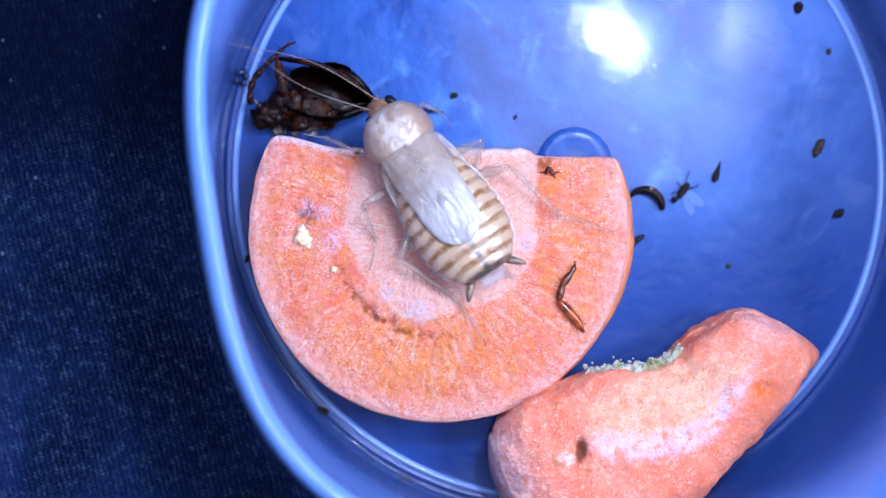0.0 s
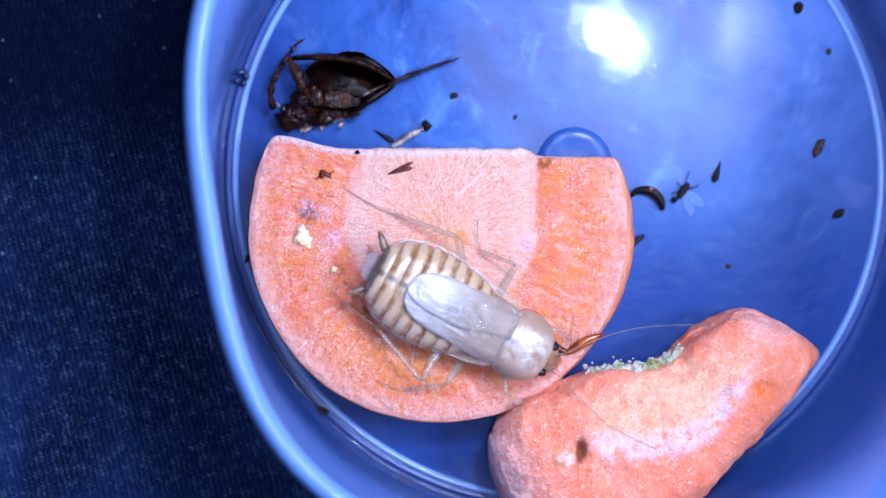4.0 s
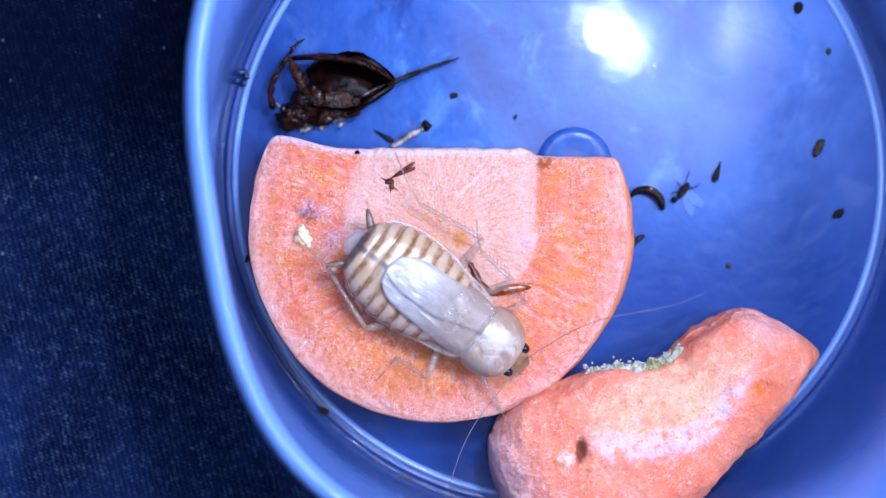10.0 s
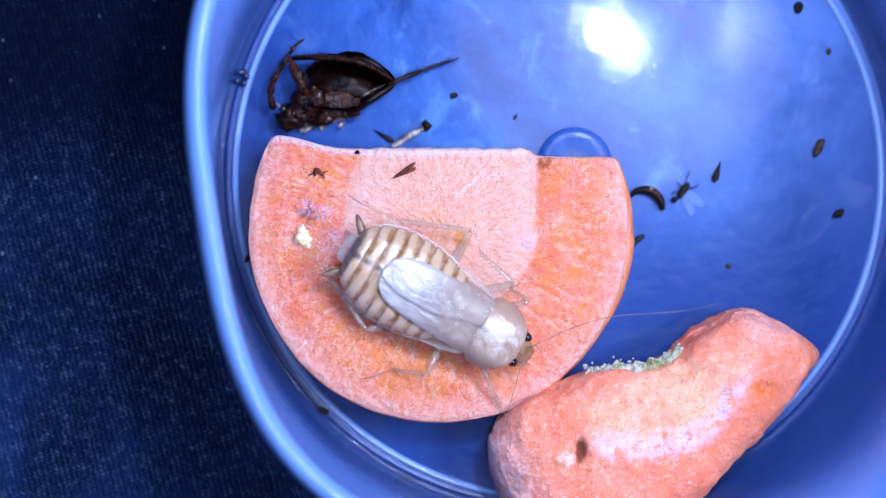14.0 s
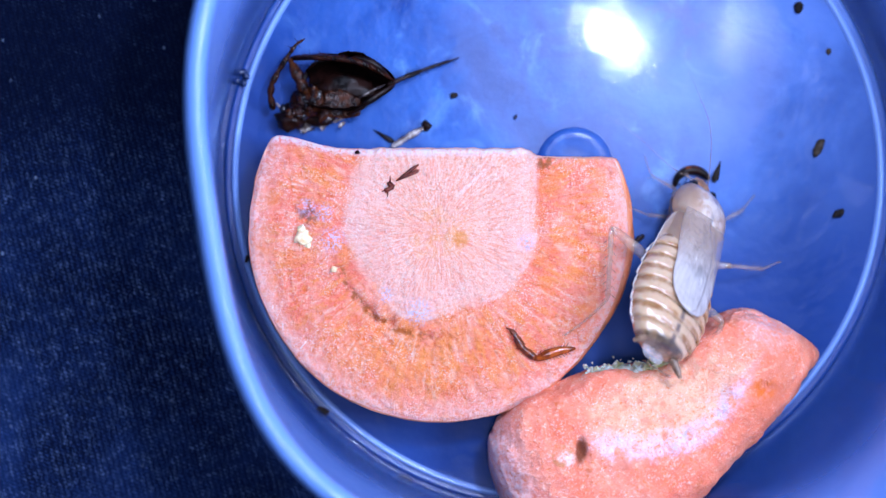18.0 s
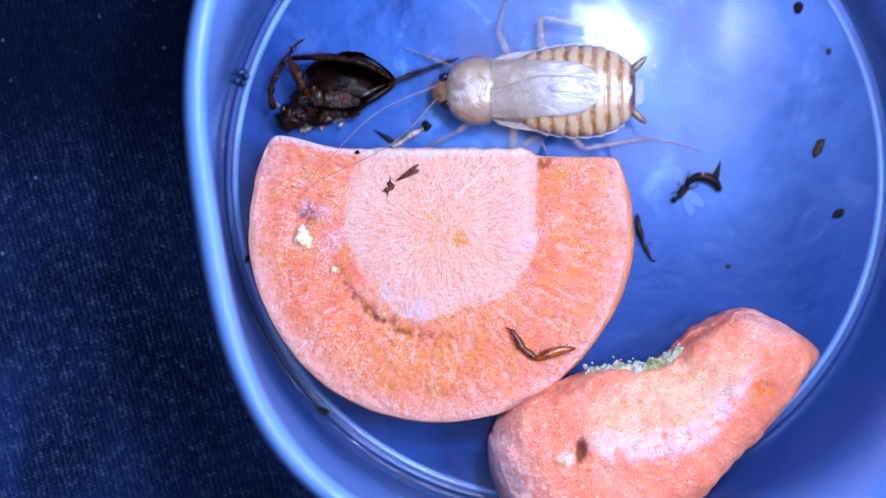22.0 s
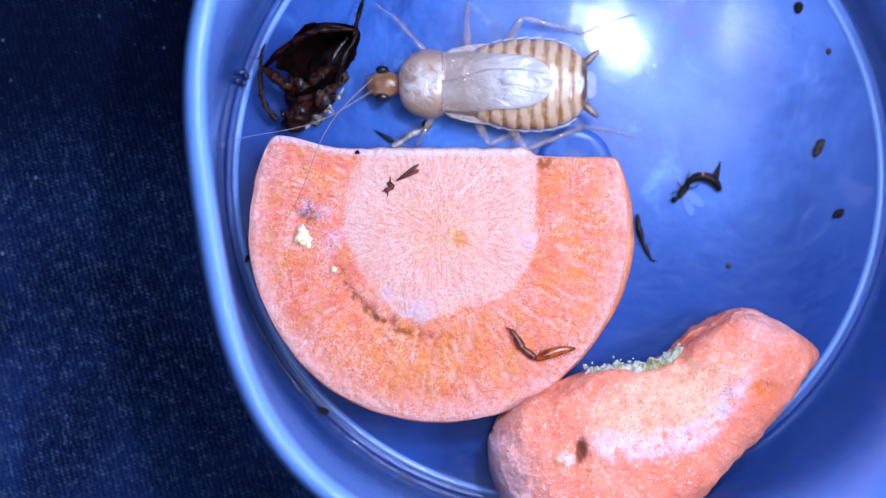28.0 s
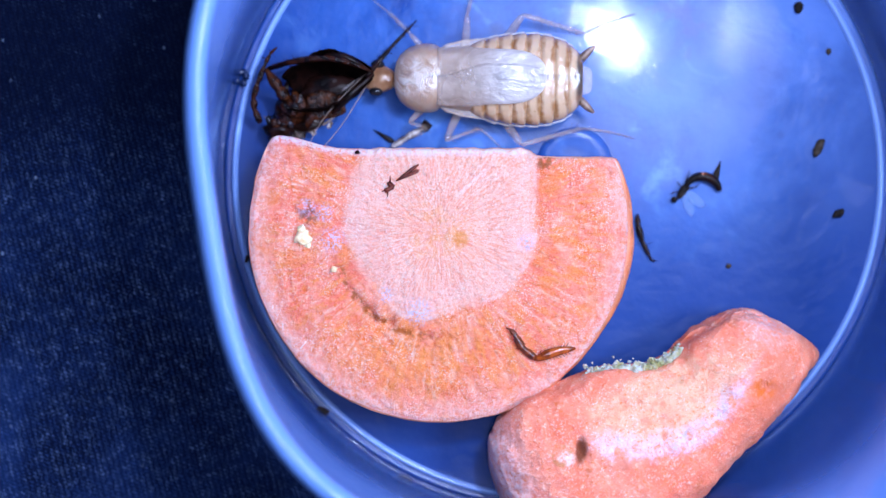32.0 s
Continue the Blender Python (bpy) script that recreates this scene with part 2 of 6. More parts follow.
    col = n.mix(n.math("MULTIPLY", n.step(drop, 0.95, 0.45, 0.0, 0.75), n.step(fine, 0.3, 0.5)), col, (0.84, 0.30, 0.055))
    n.set(Base_Color=col, Roughness=n.step(n.math("SUBTRACT", fine, n.math("MULTIPLY", juicy, 0.10)), 0.35, 0.7, 0.24, 0.75))
    h = n.math("ADD", n.math("MULTIPLY", n.math("MULTIPLY", fibre, n.step(r, 0.6, 3.0)), n.math("MULTIPLY_ADD", inside, 0.35, 0.2)), n.math("ADD", fine, n.math("MULTIPLY", tiny, 0.9)))
    n.bump(n.math("SUBTRACT", n.math("ADD", h, n.math("MULTIPLY", n.math("MULTIPLY", streak, belt), 1.2)), n.math("MULTIPLY", n.math("ADD", pits, n.math("MULTIPLY", crack, 0.5)), 0.35)), 0.36, 0.95)
    n.set(Coat_Weight=n.math("MULTIPLY", n.step(n.noise(0.9, 4), 0.46, 0.62), n.math("MULTIPLY_ADD", inside, -0.4, 0.6)), Coat_Roughness=0.16)
    n.coat_bump(n.math("ADD", n.noise(1.7, 4), n.math("MULTIPLY", tiny, 0.7)), 0.5, 0.9)
    n.glow_through(1.6, 0.45)
    return n.m


def carrot_skin():
    n = Nodes("carrot_skin", rough=0.5, spec=0.4)
    x, y, z = n.axes()
    fine = n.noise(3.0, 5, 0.65)
    col = n.mix(n.noise(0.5, 4), (0.62, 0.14, 0.045), (0.80, 0.27, 0.11))
    col = n.mix(n.step(n.noise(0.8, 4, vec=n.join(n.math("MULTIPLY", x, 0.6), y, n.math("MULTIPLY", z, 3.0))), 0.55, 0.72), col, (0.42, 0.12, 0.04))
    col = n.mix(n.step(fine, 0.58, 0.72, 0, 0.6), col, (0.92, 0.62, 0.50))
    col = n.mix(n.math("MULTIPLY", n.step(z, 5.2, 5.75), n.step(y, 4.5, 6.0, 0.12, 0.5)), col, (0.86, 0.62, 0.58))
    n.set(Base_Color=col)
    n.bump(n.math("ADD", fine, n.noise(1.0, 3)), 0.2, 0.7)
    n.glow_through(0.6, 0.2)
    return n.m


def carrot_chunk():
    """Gnawed carrot piece: gritty orange flesh, a long dried pale scar on top, brown pits."""
    n = Nodes("carrot_chunk", rough=0.6, spec=0.3)
    x, y, z = n.axes()
    flat = n.join(x, y, 0.0)
    fine = n.noise(2.2, 5, 0.7)
    tiny = n.noise(5.0, 4, 0.8)
    big = n.noise(0.30, 4)
    col = n.mix(n.step(big, 0.33, 0.66), (0.92, 0.20, 0.11), (0.94, 0.30, 0.19))
    col = n.mix(n.step(n.noise(0.7, 4, 0.65), 0.56, 0.70, 0, 0.8), col, (0.80, 0.16, 0.035))
    col = n.mix(n.step(fine, 0.54, 0.66, 0.0, 0.65), col, (0.98, 0.56, 0.40))
    # the scar: a leaning oval, torn at its border
    u = n.math("MULTIPLY_ADD", x, 1.0, -1.2)
    v = n.math("ADD", n.math("MULTIPLY_ADD", y, 1.0, -0.4), n.math("MULTIPLY", n.math("MULTIPLY", u, u), -0.018))
    oval = n.math("ADD", n.math("POWER", n.math("ABSOLUTE", n.math("DIVIDE", u, 7.6)), 2.0), n.math("POWER", n.math("ABSOLUTE", n.math("DIVIDE", v, 3.7)), 2.0))
    oval = n.math("ADD", oval, n.math("MULTIPLY", n.math("SUBTRACT", n.noise(0.6, 5, 0.7), 0.5), 1.7))
    scar = n.step(oval, 1.2, 0.4)
    lip = n.math("MULTIPLY", n.step(n.math("ABSOLUTE", n.math("SUBTRACT", oval, 0.75)), 0.65, 0.05), n.step(v, 0.2, -1.8))
    col = n.mix(n.math("MULTIPLY", scar, n.step(n.noise(0.8, 4, 0.65), 0.32, 0.6, 0.25, 0.9)), col, n.mix(fine, (0.84, 0.40, 0.20), (0.88, 0.56, 0.40)))
    col = n.mix(n.math("MULTIPLY", lip, n.step(n.noise(1.0, 5, 0.75), 0.36, 0.60, 0.0, 0.85)), col, (0.72, 0.62, 0.80))
    blunt = n.math("MULTIPLY", n.step(x, -10.5, -14.6), n.step(fine, 0.3, 0.6))
    col = n.mix(n.math("MULTIPLY", blunt, 0.8), col, (0.90, 0.62, 0.62))
    col = n.mix(n.math("MULTIPLY", n.step(tiny, 0.54, 0.60, 0, 0.5), n.step(n.noise(0.5, 3), 0.38, 0.62, 0.2, 1.0)), col, (0.98, 0.82, 0.77))
    col = n.mix(n.step(n.noise(3.4, 4, 0.75), 0.565, 0.64, 0, 0.75), col, (0.86, 0.18, 0.03))
    head = n.math("MULTIPLY", n.math("MULTIPLY", n.step(x, 8.0, 12.5), n.step(y, 0.5, 3.5)), n.step(fine, 0.36, 0.58))
    # end turned away from the lamps: its shade put into the colour, brick red
    end_shade = n.math("MULTIPLY", n.step(n.math("SUBTRACT", x, n.math("MULTIPLY", y, 1.2)), 5.5, 14.0), n.step(n.noise(0.4, 4), 0.25, 0.6, 0.4, 1.0))
    col = n.mix(n.math("MULTIPLY", end_shade, 0.7), col, (0.55, 0.145, 0.075))
    col = n.mix(n.math("MULTIPLY", head, 0.65), col, (0.60, 0.40, 0.42))
    slit = n.vec("DISTANCE", n.join(n.math("MULTIPLY", n.math("MULTIPLY_ADD", y, -0.4, x), 1.9), y, 0.0), (-7.25 * 1.9, -0.1, 0.0))
    col = n.mix(n.step(n.math("ADD", slit, n.math("MULTIPLY", fine, 0.6)), 1.75, 0.9, 0, 0.95), col, (0.17, 0.035, 0.010))
    mound = n.math("MULTIPLY", n.step(n.vec("DISTANCE", flat, (-8.7, -0.2, 0.0)), 1.0, 0.3), n.step(fine, 0.36, 0.56))
    col = n.mix(n.math("MULTIPLY", mound, 0.8), col, (0.90, 0.74, 0.68))
    scab = n.math("ABSOLUTE", n.math("SUBTRACT", n.vec("DISTANCE", flat, (-8.9, 0.1, 0.0)), 0.75))
    col = n.mix(n.math("MULTIPLY", n.step(scab, 0.35, 0.1), n.step(n.noise(1.2, 3), 0.4, 0.6, 0.0, 0.7)), col, (0.62, 0.22, 0.06))
    col = n.mix(n.math("MULTIPLY", n.step(n.vec("DISTANCE", flat, (9.2, -1.2, 0.0)), 1.7, 0.4), n.step(n.noise(1.3, 4), 0.40, 0.58)), col, (0.70, 0.14, 0.02))
    n.set(Base_Color=col, Roughness=n.step(fine, 0.35, 0.7, 0.42, 0.75))
    n.bump(n.math("ADD", n.math("MULTIPLY", n.noise(0.9, 4, 0.6), 0.8), n.math("ADD", fine, n.math("MULTIPLY", tiny, 0.6))), 0.4, 0.8)
    n.glow_through(0.8, 0.2)
    return n.m


def plain(name, a, b, scale=1.5, rough=0.4, bumpy=0.08, spec=0.5, through_mm=0.0, clear=0.0):
    """Two shades in patches, with grain."""
    n = Nodes(name, rough=rough, spec=spec)
    n.set(Base_Color=n.mix(n.step(n.noise(scale, 4), 0.34, 0.66), a, b))
    n.bump(n.noise(scale * 3.0, 4), bumpy, 0.6)
    if through_mm:
        n.glow_through(through_mm, 0.35)
    if clear:
        n.thin(clear)
    return n.m


def abdomen_skin():
    """Soft new cuticle: cream bands, each with an ochre hind border, and a dark vein along the middle."""
    n = Nodes("soft_abdomen", rough=0.26, spec=0.55)
    x, y, z = n.axes()
    wav = n.math("MULTIPLY", n.math("SUBTRACT", n.noise(0.9, 3), 0.5), 0.7)
    ph = n.math("FRACT", n.math("DIVIDE", n.math("ADD", n.math("ADD", x, wav), n.math("MULTIPLY", n.math("MULTIPLY", y, y), 0.03)), PITCH))
    band = n.math("MULTIPLY", n.step(n.math("ABSOLUTE", n.math("SUBTRACT", ph, 0.34)), 0.36, 0.08), n.step(n.noise(0.7, 2), 0.25, 0.6, 0.55, 1.0))
    band = n.math("MULTIPLY", band, n.step(n.math("ABSOLUTE", y), 0.1, 0.9, 0.35, 1.0))
    col = n.mix(n.noise(0.8, 3), (0.47, 0.29, 0.165), (0.64, 0.46, 0.32))
    col = n.mix(n.math("MULTIPLY", band, n.step(n.noise(1.1, 3), 0.3, 0.65, 0.4, 0.95)), col, (0.25, 0.095, 0.020))
    vein = n.math("MULTIPLY", n.step(n.math("ABSOLUTE", y), 0.38, 0.08), n.math("ADD", 0.25, n.math("MULTIPLY", n.step(ph, 0.15, 0.5), 0.6)))
    col = n.mix(n.math("MULTIPLY", vein, n.step(x, -3.0, -5.0)), col, (0.11, 0.085, 0.085))
    last = n.math("ADD", x, n.math("ADD", wav, n.math("MULTIPLY", n.math("MULTIPLY", y, y), 0.06)))
    tail = n.math("MULTIPLY", n.step(last, -7.65, -8.0), n.step(n.noise(0.9, 3), 0.3, 0.62, 0.35, 0.92))
    col = n.mix(tail, col, (0.06, 0.042, 0.032))
    dots = n.step(n.cells(1.1), 0.11, 0.05, 0, 0.5)
    col = n.mix(dots, col, (0.26, 0.14, 0.05))
    n.set(Base_Color=col, Coat_Weight=1.0, Coat_Roughness=0.12)
    relief = n.math("ADD", n.noise(1.2, 3), n.math("MULTIPLY", band, -0.5))
    n.bump(relief, 0.12, 0.5)
    n.coat_bump(n.math("ADD", relief, n.math("MULTIPLY", n.noise(2.6, 3), 0.4)), 0.26, 0.6)
    n.glow_through(0.7, 0.4)
    n.thin(0.12)
    return n.m


def wing_membrane():
    n = Nodes("wing_membrane", rough=0.24, spec=0.6)
    x, y, z = n.axes()
    # veins fan out from the shoulder to the tip
    ang = n.math("ARCTAN2", y, n.math("SUBTRACT", 6.5, x))
    vein = n.math("SINE", n.math("ADD", n.math("MULTIPLY", ang, 120.0), n.math("MULTIPLY", n.noise(0.5, 2), 6.0)))
    col = n.mix(n.noise(0.55, 4, warp=0.5), (0.46, 0.41, 0.40), (0.68, 0.64, 0.66))
    col = n.mix(n.step(vein, 0.6, 1.0, 0, 0.35), col, (0.36, 0.30, 0.26))
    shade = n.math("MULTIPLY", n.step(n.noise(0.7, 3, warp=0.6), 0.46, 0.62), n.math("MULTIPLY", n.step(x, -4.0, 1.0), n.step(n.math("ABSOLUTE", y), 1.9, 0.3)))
    col = n.mix(n.math("MULTIPLY", shade, 0.9), col, (0.16, 0.17, 0.20))
    col = n.mix(n.step(x, -2.5, 3.0, 0.0, 0.75), col, (0.38, 0.255, 0.185))
    n.set(Base_Color=col, Coat_Weight=1.0, Coat_Roughness=0.085)
    streaks = n.noise(1.6, 4, 0.6, vec=n.join(n.math("MULTIPLY", x, 0.35), n.math("MULTIPLY", ang, 9.0), 0.0))
    fold = n.noise(0.75, 4, 0.55, vec=n.join(n.math("MULTIPLY", x, 0.5), y, z), warp=0.9)
    crumple = n.math("MULTIPLY", n.noise(1.5, 4, 0.6, warp=1.0), n.step(x, -3.5, 1.5, 0.1, 0.8))
    relief = n.math("ADD", n.math("MULTIPLY", vein, 0.015), n.math("ADD", n.math("MULTIPLY", fold, 1.3), n.math("ADD", n.math("MULTIPLY", streaks, 0.35), crumple)))
    n.bump(relief, 0.5, 0.5)
    n.coat_bump(relief, 0.5, 0.5)
    n.thin(0.3, (0.85, 0.78, 0.74))
    n.thin(n.math("ADD", n.step(n.noise(0.4, 2), 0.3, 0.7, 0.04, 0.22), n.step(x, -3.0, 2.5, 0.05, 0.48)))
    return n.m


def pronotum_skin():
    """Soft shield: clear tan border, pale muscles that show through in two whorls, a dark line along the middle."""
    n = Nodes("soft_shield", rough=0.28, spec=0.55)
    x, y, z = n.axes()
    mid = n.step(n.math("ABSOLUTE", y), 2.2, 0.9)
    col = n.mix(n.noise(0.7, 3), (0.32, 0.185, 0.12), (0.46, 0.32, 0.235))
    whorl = n.noise(0.8, 4, 0.6, warp=1.4)
    col = n.mix(n.math("MULTIPLY", mid, n.step(whorl, 0.32, 0.68)), col, (0.60, 0.50, 0.44))
    col = n.mix(n.math("MULTIPLY", mid, n.step(whorl, 0.40, 0.30, 0, 0.6)), col, (0.30, 0.20, 0.15))
    col = n.mix(n.math("MULTIPLY", n.step(n.math("ABSOLUTE", y), 0.35, 0.05), n.step(x, 5.8, 4.6, 0, 0.6)), col, (0.22, 0.22, 0.26))
    n.set(Base_Color=col, Coat_Weight=0.9, Coat_Roughness=0.13)
    relief = n.math("ADD", n.noise(0.7, 3, 0.5), n.math("MULTIPLY", whorl, 0.7))
    n.bump(relief, 0.4, 0.5)
    n.coat_bump(relief, 0.45, 0.5)
    n.glow_through(0.7, 0.4)
    n.thin(n.step(n.math("ABSOLUTE", y), 1.6, 2.9, 0.08, 0.38))
    return n.m


PITCH = 1.25
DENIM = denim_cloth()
CUP_FLOOR = cup_plastic("cup_plastic_floor", 0.62, (0.005, 0.029, 0.155), (0.007, 0.045, 0.225), 0.0, 0.22)
# paler copy of the plastic: the ridge's lamp shine put into its colour
CUP_LIT_RING = cup_plastic("cup_plastic_lit_ring", 0.0, (0.15, 0.28, 0.66), (0.23, 0.38, 0.76), 0.2, 0.5)
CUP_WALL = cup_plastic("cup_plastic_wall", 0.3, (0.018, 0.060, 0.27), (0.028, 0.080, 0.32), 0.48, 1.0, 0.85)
# brighter copy of the plastic for the lip, its lit look put into colour
CUP_LIT_RIM = cup_plastic("cup_plastic_lit_rim", 0.0, (0.12, 0.26, 0.66), (0.16, 0.31, 0.72), 0.2, 0.5)
CARROT_CUT, CARROT_SKIN, CARROT_CHUNK = carrot_cut(8.4), carrot_skin(), carrot_chunk()
ABDOMEN, WING, SHIELD = abdomen_skin(), wing_membrane(), pronotum_skin()
LEG = plain("soft_leg", (0.28, 0.19, 0.135), (0.45, 0.35, 0.29), 1.2, 0.12, 0.05, spec=0.9, through_mm=0.4, clear=0.7)
RIM = plain("clear_rim", (0.55, 0.50, 0.48), (0.78, 0.75, 0.74), 1.4, 0.14, 0.08, clear=0.5)
HEAD = plain("soft_head", (0.15, 0.060, 0.026), (0.30, 0.155, 0.08), 0.8, 0.3, 0.06, through_mm=0.4)
EYE = plain("eye", (0.006, 0.006, 0.008), (0.012, 0.012, 0.016), 3, 0.12, 0.01)
FEELER = plain("feeler", (0.26, 0.18, 0.14), (0.36, 0.27, 0.22), 1.0, 0.5, 0.02, spec=0.2, clear=0.5)
FLAP = plain("flap_membrane", (0.36, 0.24, 0.18), (0.52, 0.40, 0.33), 1.2, 0.22, 0.1, spec=0.45, clear=0.72)
TAIL = plain("tail_membrane", (0.42, 0.36, 0.36), (0.66, 0.62, 0.64), 1.6, 0.2, 0.4, spec=0.4, clear=0.7)
CERCUS = plain("cercus_skin", (0.11, 0.06, 0.035), (0.27, 0.165, 0.11), 1.6, 0.32, 0.05, clear=0.15)
HUSK = plain("dark_husk", (0.002, 0.001, 0.001), (0.013, 0.004, 0.003), 0.7, 0.36, 0.16, spec=0.14)
HUSK_RED = plain("red_brown_husk", (0.002, 0.0008, 0.0006), (0.030, 0.0068, 0.0025), 1.4, 0.2, 0.25, spec=0.14)
HUSK_AMBER = plain("brown_husk", (0.003, 0.001, 0.0007), (0.050, 0.0125, 0.003), 1.6, 0.18, 0.25, spec=0.18)
HUSK_PALE = plain("pale_husk", (0.08, 0.05, 0.04), (0.42, 0.37, 0.36), 1.3, 0.2, 0.2, spec=0.8)
HUSK_SKIN = plain("dried_membrane", (0.012, 0.007, 0.005), (0.11, 0.085, 0.075), 1.3, 0.12, 0.3, spec=0.8)
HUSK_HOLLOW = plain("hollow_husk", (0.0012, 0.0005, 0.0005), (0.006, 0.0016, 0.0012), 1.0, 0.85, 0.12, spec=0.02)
CHIP = plain("red_chip", (0.045, 0.007, 0.005), (0.15, 0.028, 0.016), 1.6, 0.5, 0.08, spec=0.25)
AMBER = plain("amber_husk", (0.10, 0.013, 0.002), (0.36, 0.068, 0.008), 1.2, 0.15, 0.06)
CHIP_AMBER = plain("red_amber_husk", (0.04, 0.006, 0.002), (0.20, 0.034, 0.006), 1.8, 0.25, 0.1)
PELLET = plain("dropping", (0.006, 0.004, 0.004), (0.022, 0.016, 0.013), 2.0, 0.75, 0.12, spec=0.15)
PELLET_PALE = plain("dry_dropping", (0.030, 0.022, 0.017), (0.065, 0.048, 0.037), 2.0, 0.8, 0.12, spec=0.1)
CRUST = plain("carrot_crust", (0.30, 0.27, 0.10), (0.46, 0.48, 0.44), 0.9, 0.6, 0.25, through_mm=0.3)
CRUMB = plain("pale_crumb", (0.72, 0.50, 0.26), (0.86, 0.70, 0.46), 1.5, 0.5, 0.15, through_mm=0.3)
MARK = plain("moulded_mark", (0.004, 0.012, 0.045), (0.008, 0.02, 0.07), 1.5, 0.35, 0.03)
HAIR = plain("root_hair", (0.85, 0.72, 0.66), (0.95, 0.86, 0.82), 1.0, 0.5, 0.02)
FLY_WING = plain("fly_wing", (0.22, 0.36, 0.62), (0.34, 0.48, 0.74), 2.0, 0.6, 0.03, spec=0.1, clear=0.88)


# ---- mesh helpers (millimetres) ----
def part(name, bm, material, parent=None, label="", smooth=True):
    bmesh.ops.recalc_face_normals(bm, faces=bm.faces)
    for v in bm.verts:
        v.co *= MM
    for f in bm.faces:
        f.smooth = smooth
    me = bpy.data.meshes.new(name)
    bm.to_mesh(me)
    bm.free()
    me.materials.append(material)
    ob = new(name, me)
    if parent is not None:
        ob.parent = parent
    if label:
        ob["label"] = label
    return ob


def thing(name, label, category, at=(0, 0, 0), turn=0.0, group="", kind=""):
    ob = new(name)
    ob.empty_display_size = 0.002
    ob.matrix_basis = pose(*[c * MM for c in at], 0, 0, turn)
    return tagged(ob, label, category, group, kind)


def loft(rings, cap=True, bm=None):
    """Skin over rings of points, all with the same count."""
    bm = bm or bmesh.new()
    rows = [[bm.verts.new(p) for p in ring] for ring in rings]
    n = len(rows[0])
    for a, b in zip(rows, rows[1:]):
        for i in range(n):
            bm.faces.new((a[i], a[(i + 1) % n], b[(i + 1) % n], b[i]))
    if cap:
        bm.faces.new(list(reversed(rows[0])))
        bm.faces.new(rows[-1])
    return bm


def oval(x, w, up, down, z=0.0, n=28, power=2.3, y=0.0):
    """A ring across the x axis: half width w, height above and below z."""
    ring = []
    for i in range(n):
        a = 2 * math.pi * i / n
        c, s = math.cos(a), math.sin(a)
        k = (abs(c) ** power + abs(s) ** power) ** (-1 / power)
        ring.append(Vector((x, y + w * c * k, z + (up if s > 0 else down) * s * k)))
    return ring


def tube(points, radii, n=8, bm=None):
    """A tapered tube through points."""
    pts = [Vector(p) for p in points]
    rings = []
    side = None
    for i, p in enumerate(pts):
        d = (pts[min(i + 1, len(pts) - 1)] - pts[max(i - 1, 0)]).normalized()
        if side is None:
            side = d.orthogonal().normalized()
        side = (side - d * side.dot(d)).normalized()
        up = d.cross(side)
        rings.append([p + (side * math.cos(2 * math.pi * k / n) + up * math.sin(2 * math.pi * k / n)) * radii[i] for k in range(n)])
    return loft(rings, True, bm)


def spine(bm, foot, tip, r):
    foot, tip = Vector(foot), Vector(tip)
    d = (tip - foot).normalized()
    a = d.orthogonal().normalized()
    b = d.cross(a)
    base = [bm.verts.new(foot + (a * math.cos(k * 2.0944) + b * math.sin(k * 2.0944)) * r) for k in range(3)]
    top = bm.verts.new(tip)
    for k in range(3):
        bm.faces.new((base[k], base[(k + 1) % 3], top))


def lump(size, rough=0.15, seed=0.0, detail=2, bm=None, at=(0, 0, 0)):
    """An uneven rounded body with half sizes size."""
    own = bmesh.new()
    bmesh.ops.create_icosphere(own, subdivisions=detail, radius=1.0)
    for v in own.verts:
        k = 1 + rough * noise.noise(v.co * 1.7 + Vector((seed, seed * 1.3, -seed))) * 2
        v.co = Vector((v.co.x * size[0] * k, v.co.y * size[1] * k, v.co.z * size[2] * k)) + Vector(at)
    if bm is None:
        return own
    me = bpy.data.meshes.new("piece")
    own.to_mesh(me)
    own.free()
    bm.from_mesh(me)
    bpy.data.meshes.remove(me)
    return bm


def lerp(a, b, f):
    return a + (b - a) * f


def smooth01(f):
    f = max(0.0, min(1.0, f))
    return f * f * (3 - 2 * f)


# ---- the cloth ----
def make_ground():
    bm = bmesh.new()
    bmesh.ops.create_grid(bm, x_segments=120, y_segments=120, size=600)
    for v in bm.verts:
        d = max(abs(v.co.x), abs(v.co.y))
        v.co.z = -1.22 + (0.0 if d < 60 else min(1.0, (d - 60) / 80) * 0.9 * (noise.noise(v.co * 0.02) - 0.3))
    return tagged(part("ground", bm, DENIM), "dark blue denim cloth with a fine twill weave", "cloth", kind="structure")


make_ground()

# ---- the cup ----
CUP = (10.56, 6.71)
CUP_R = 29.7


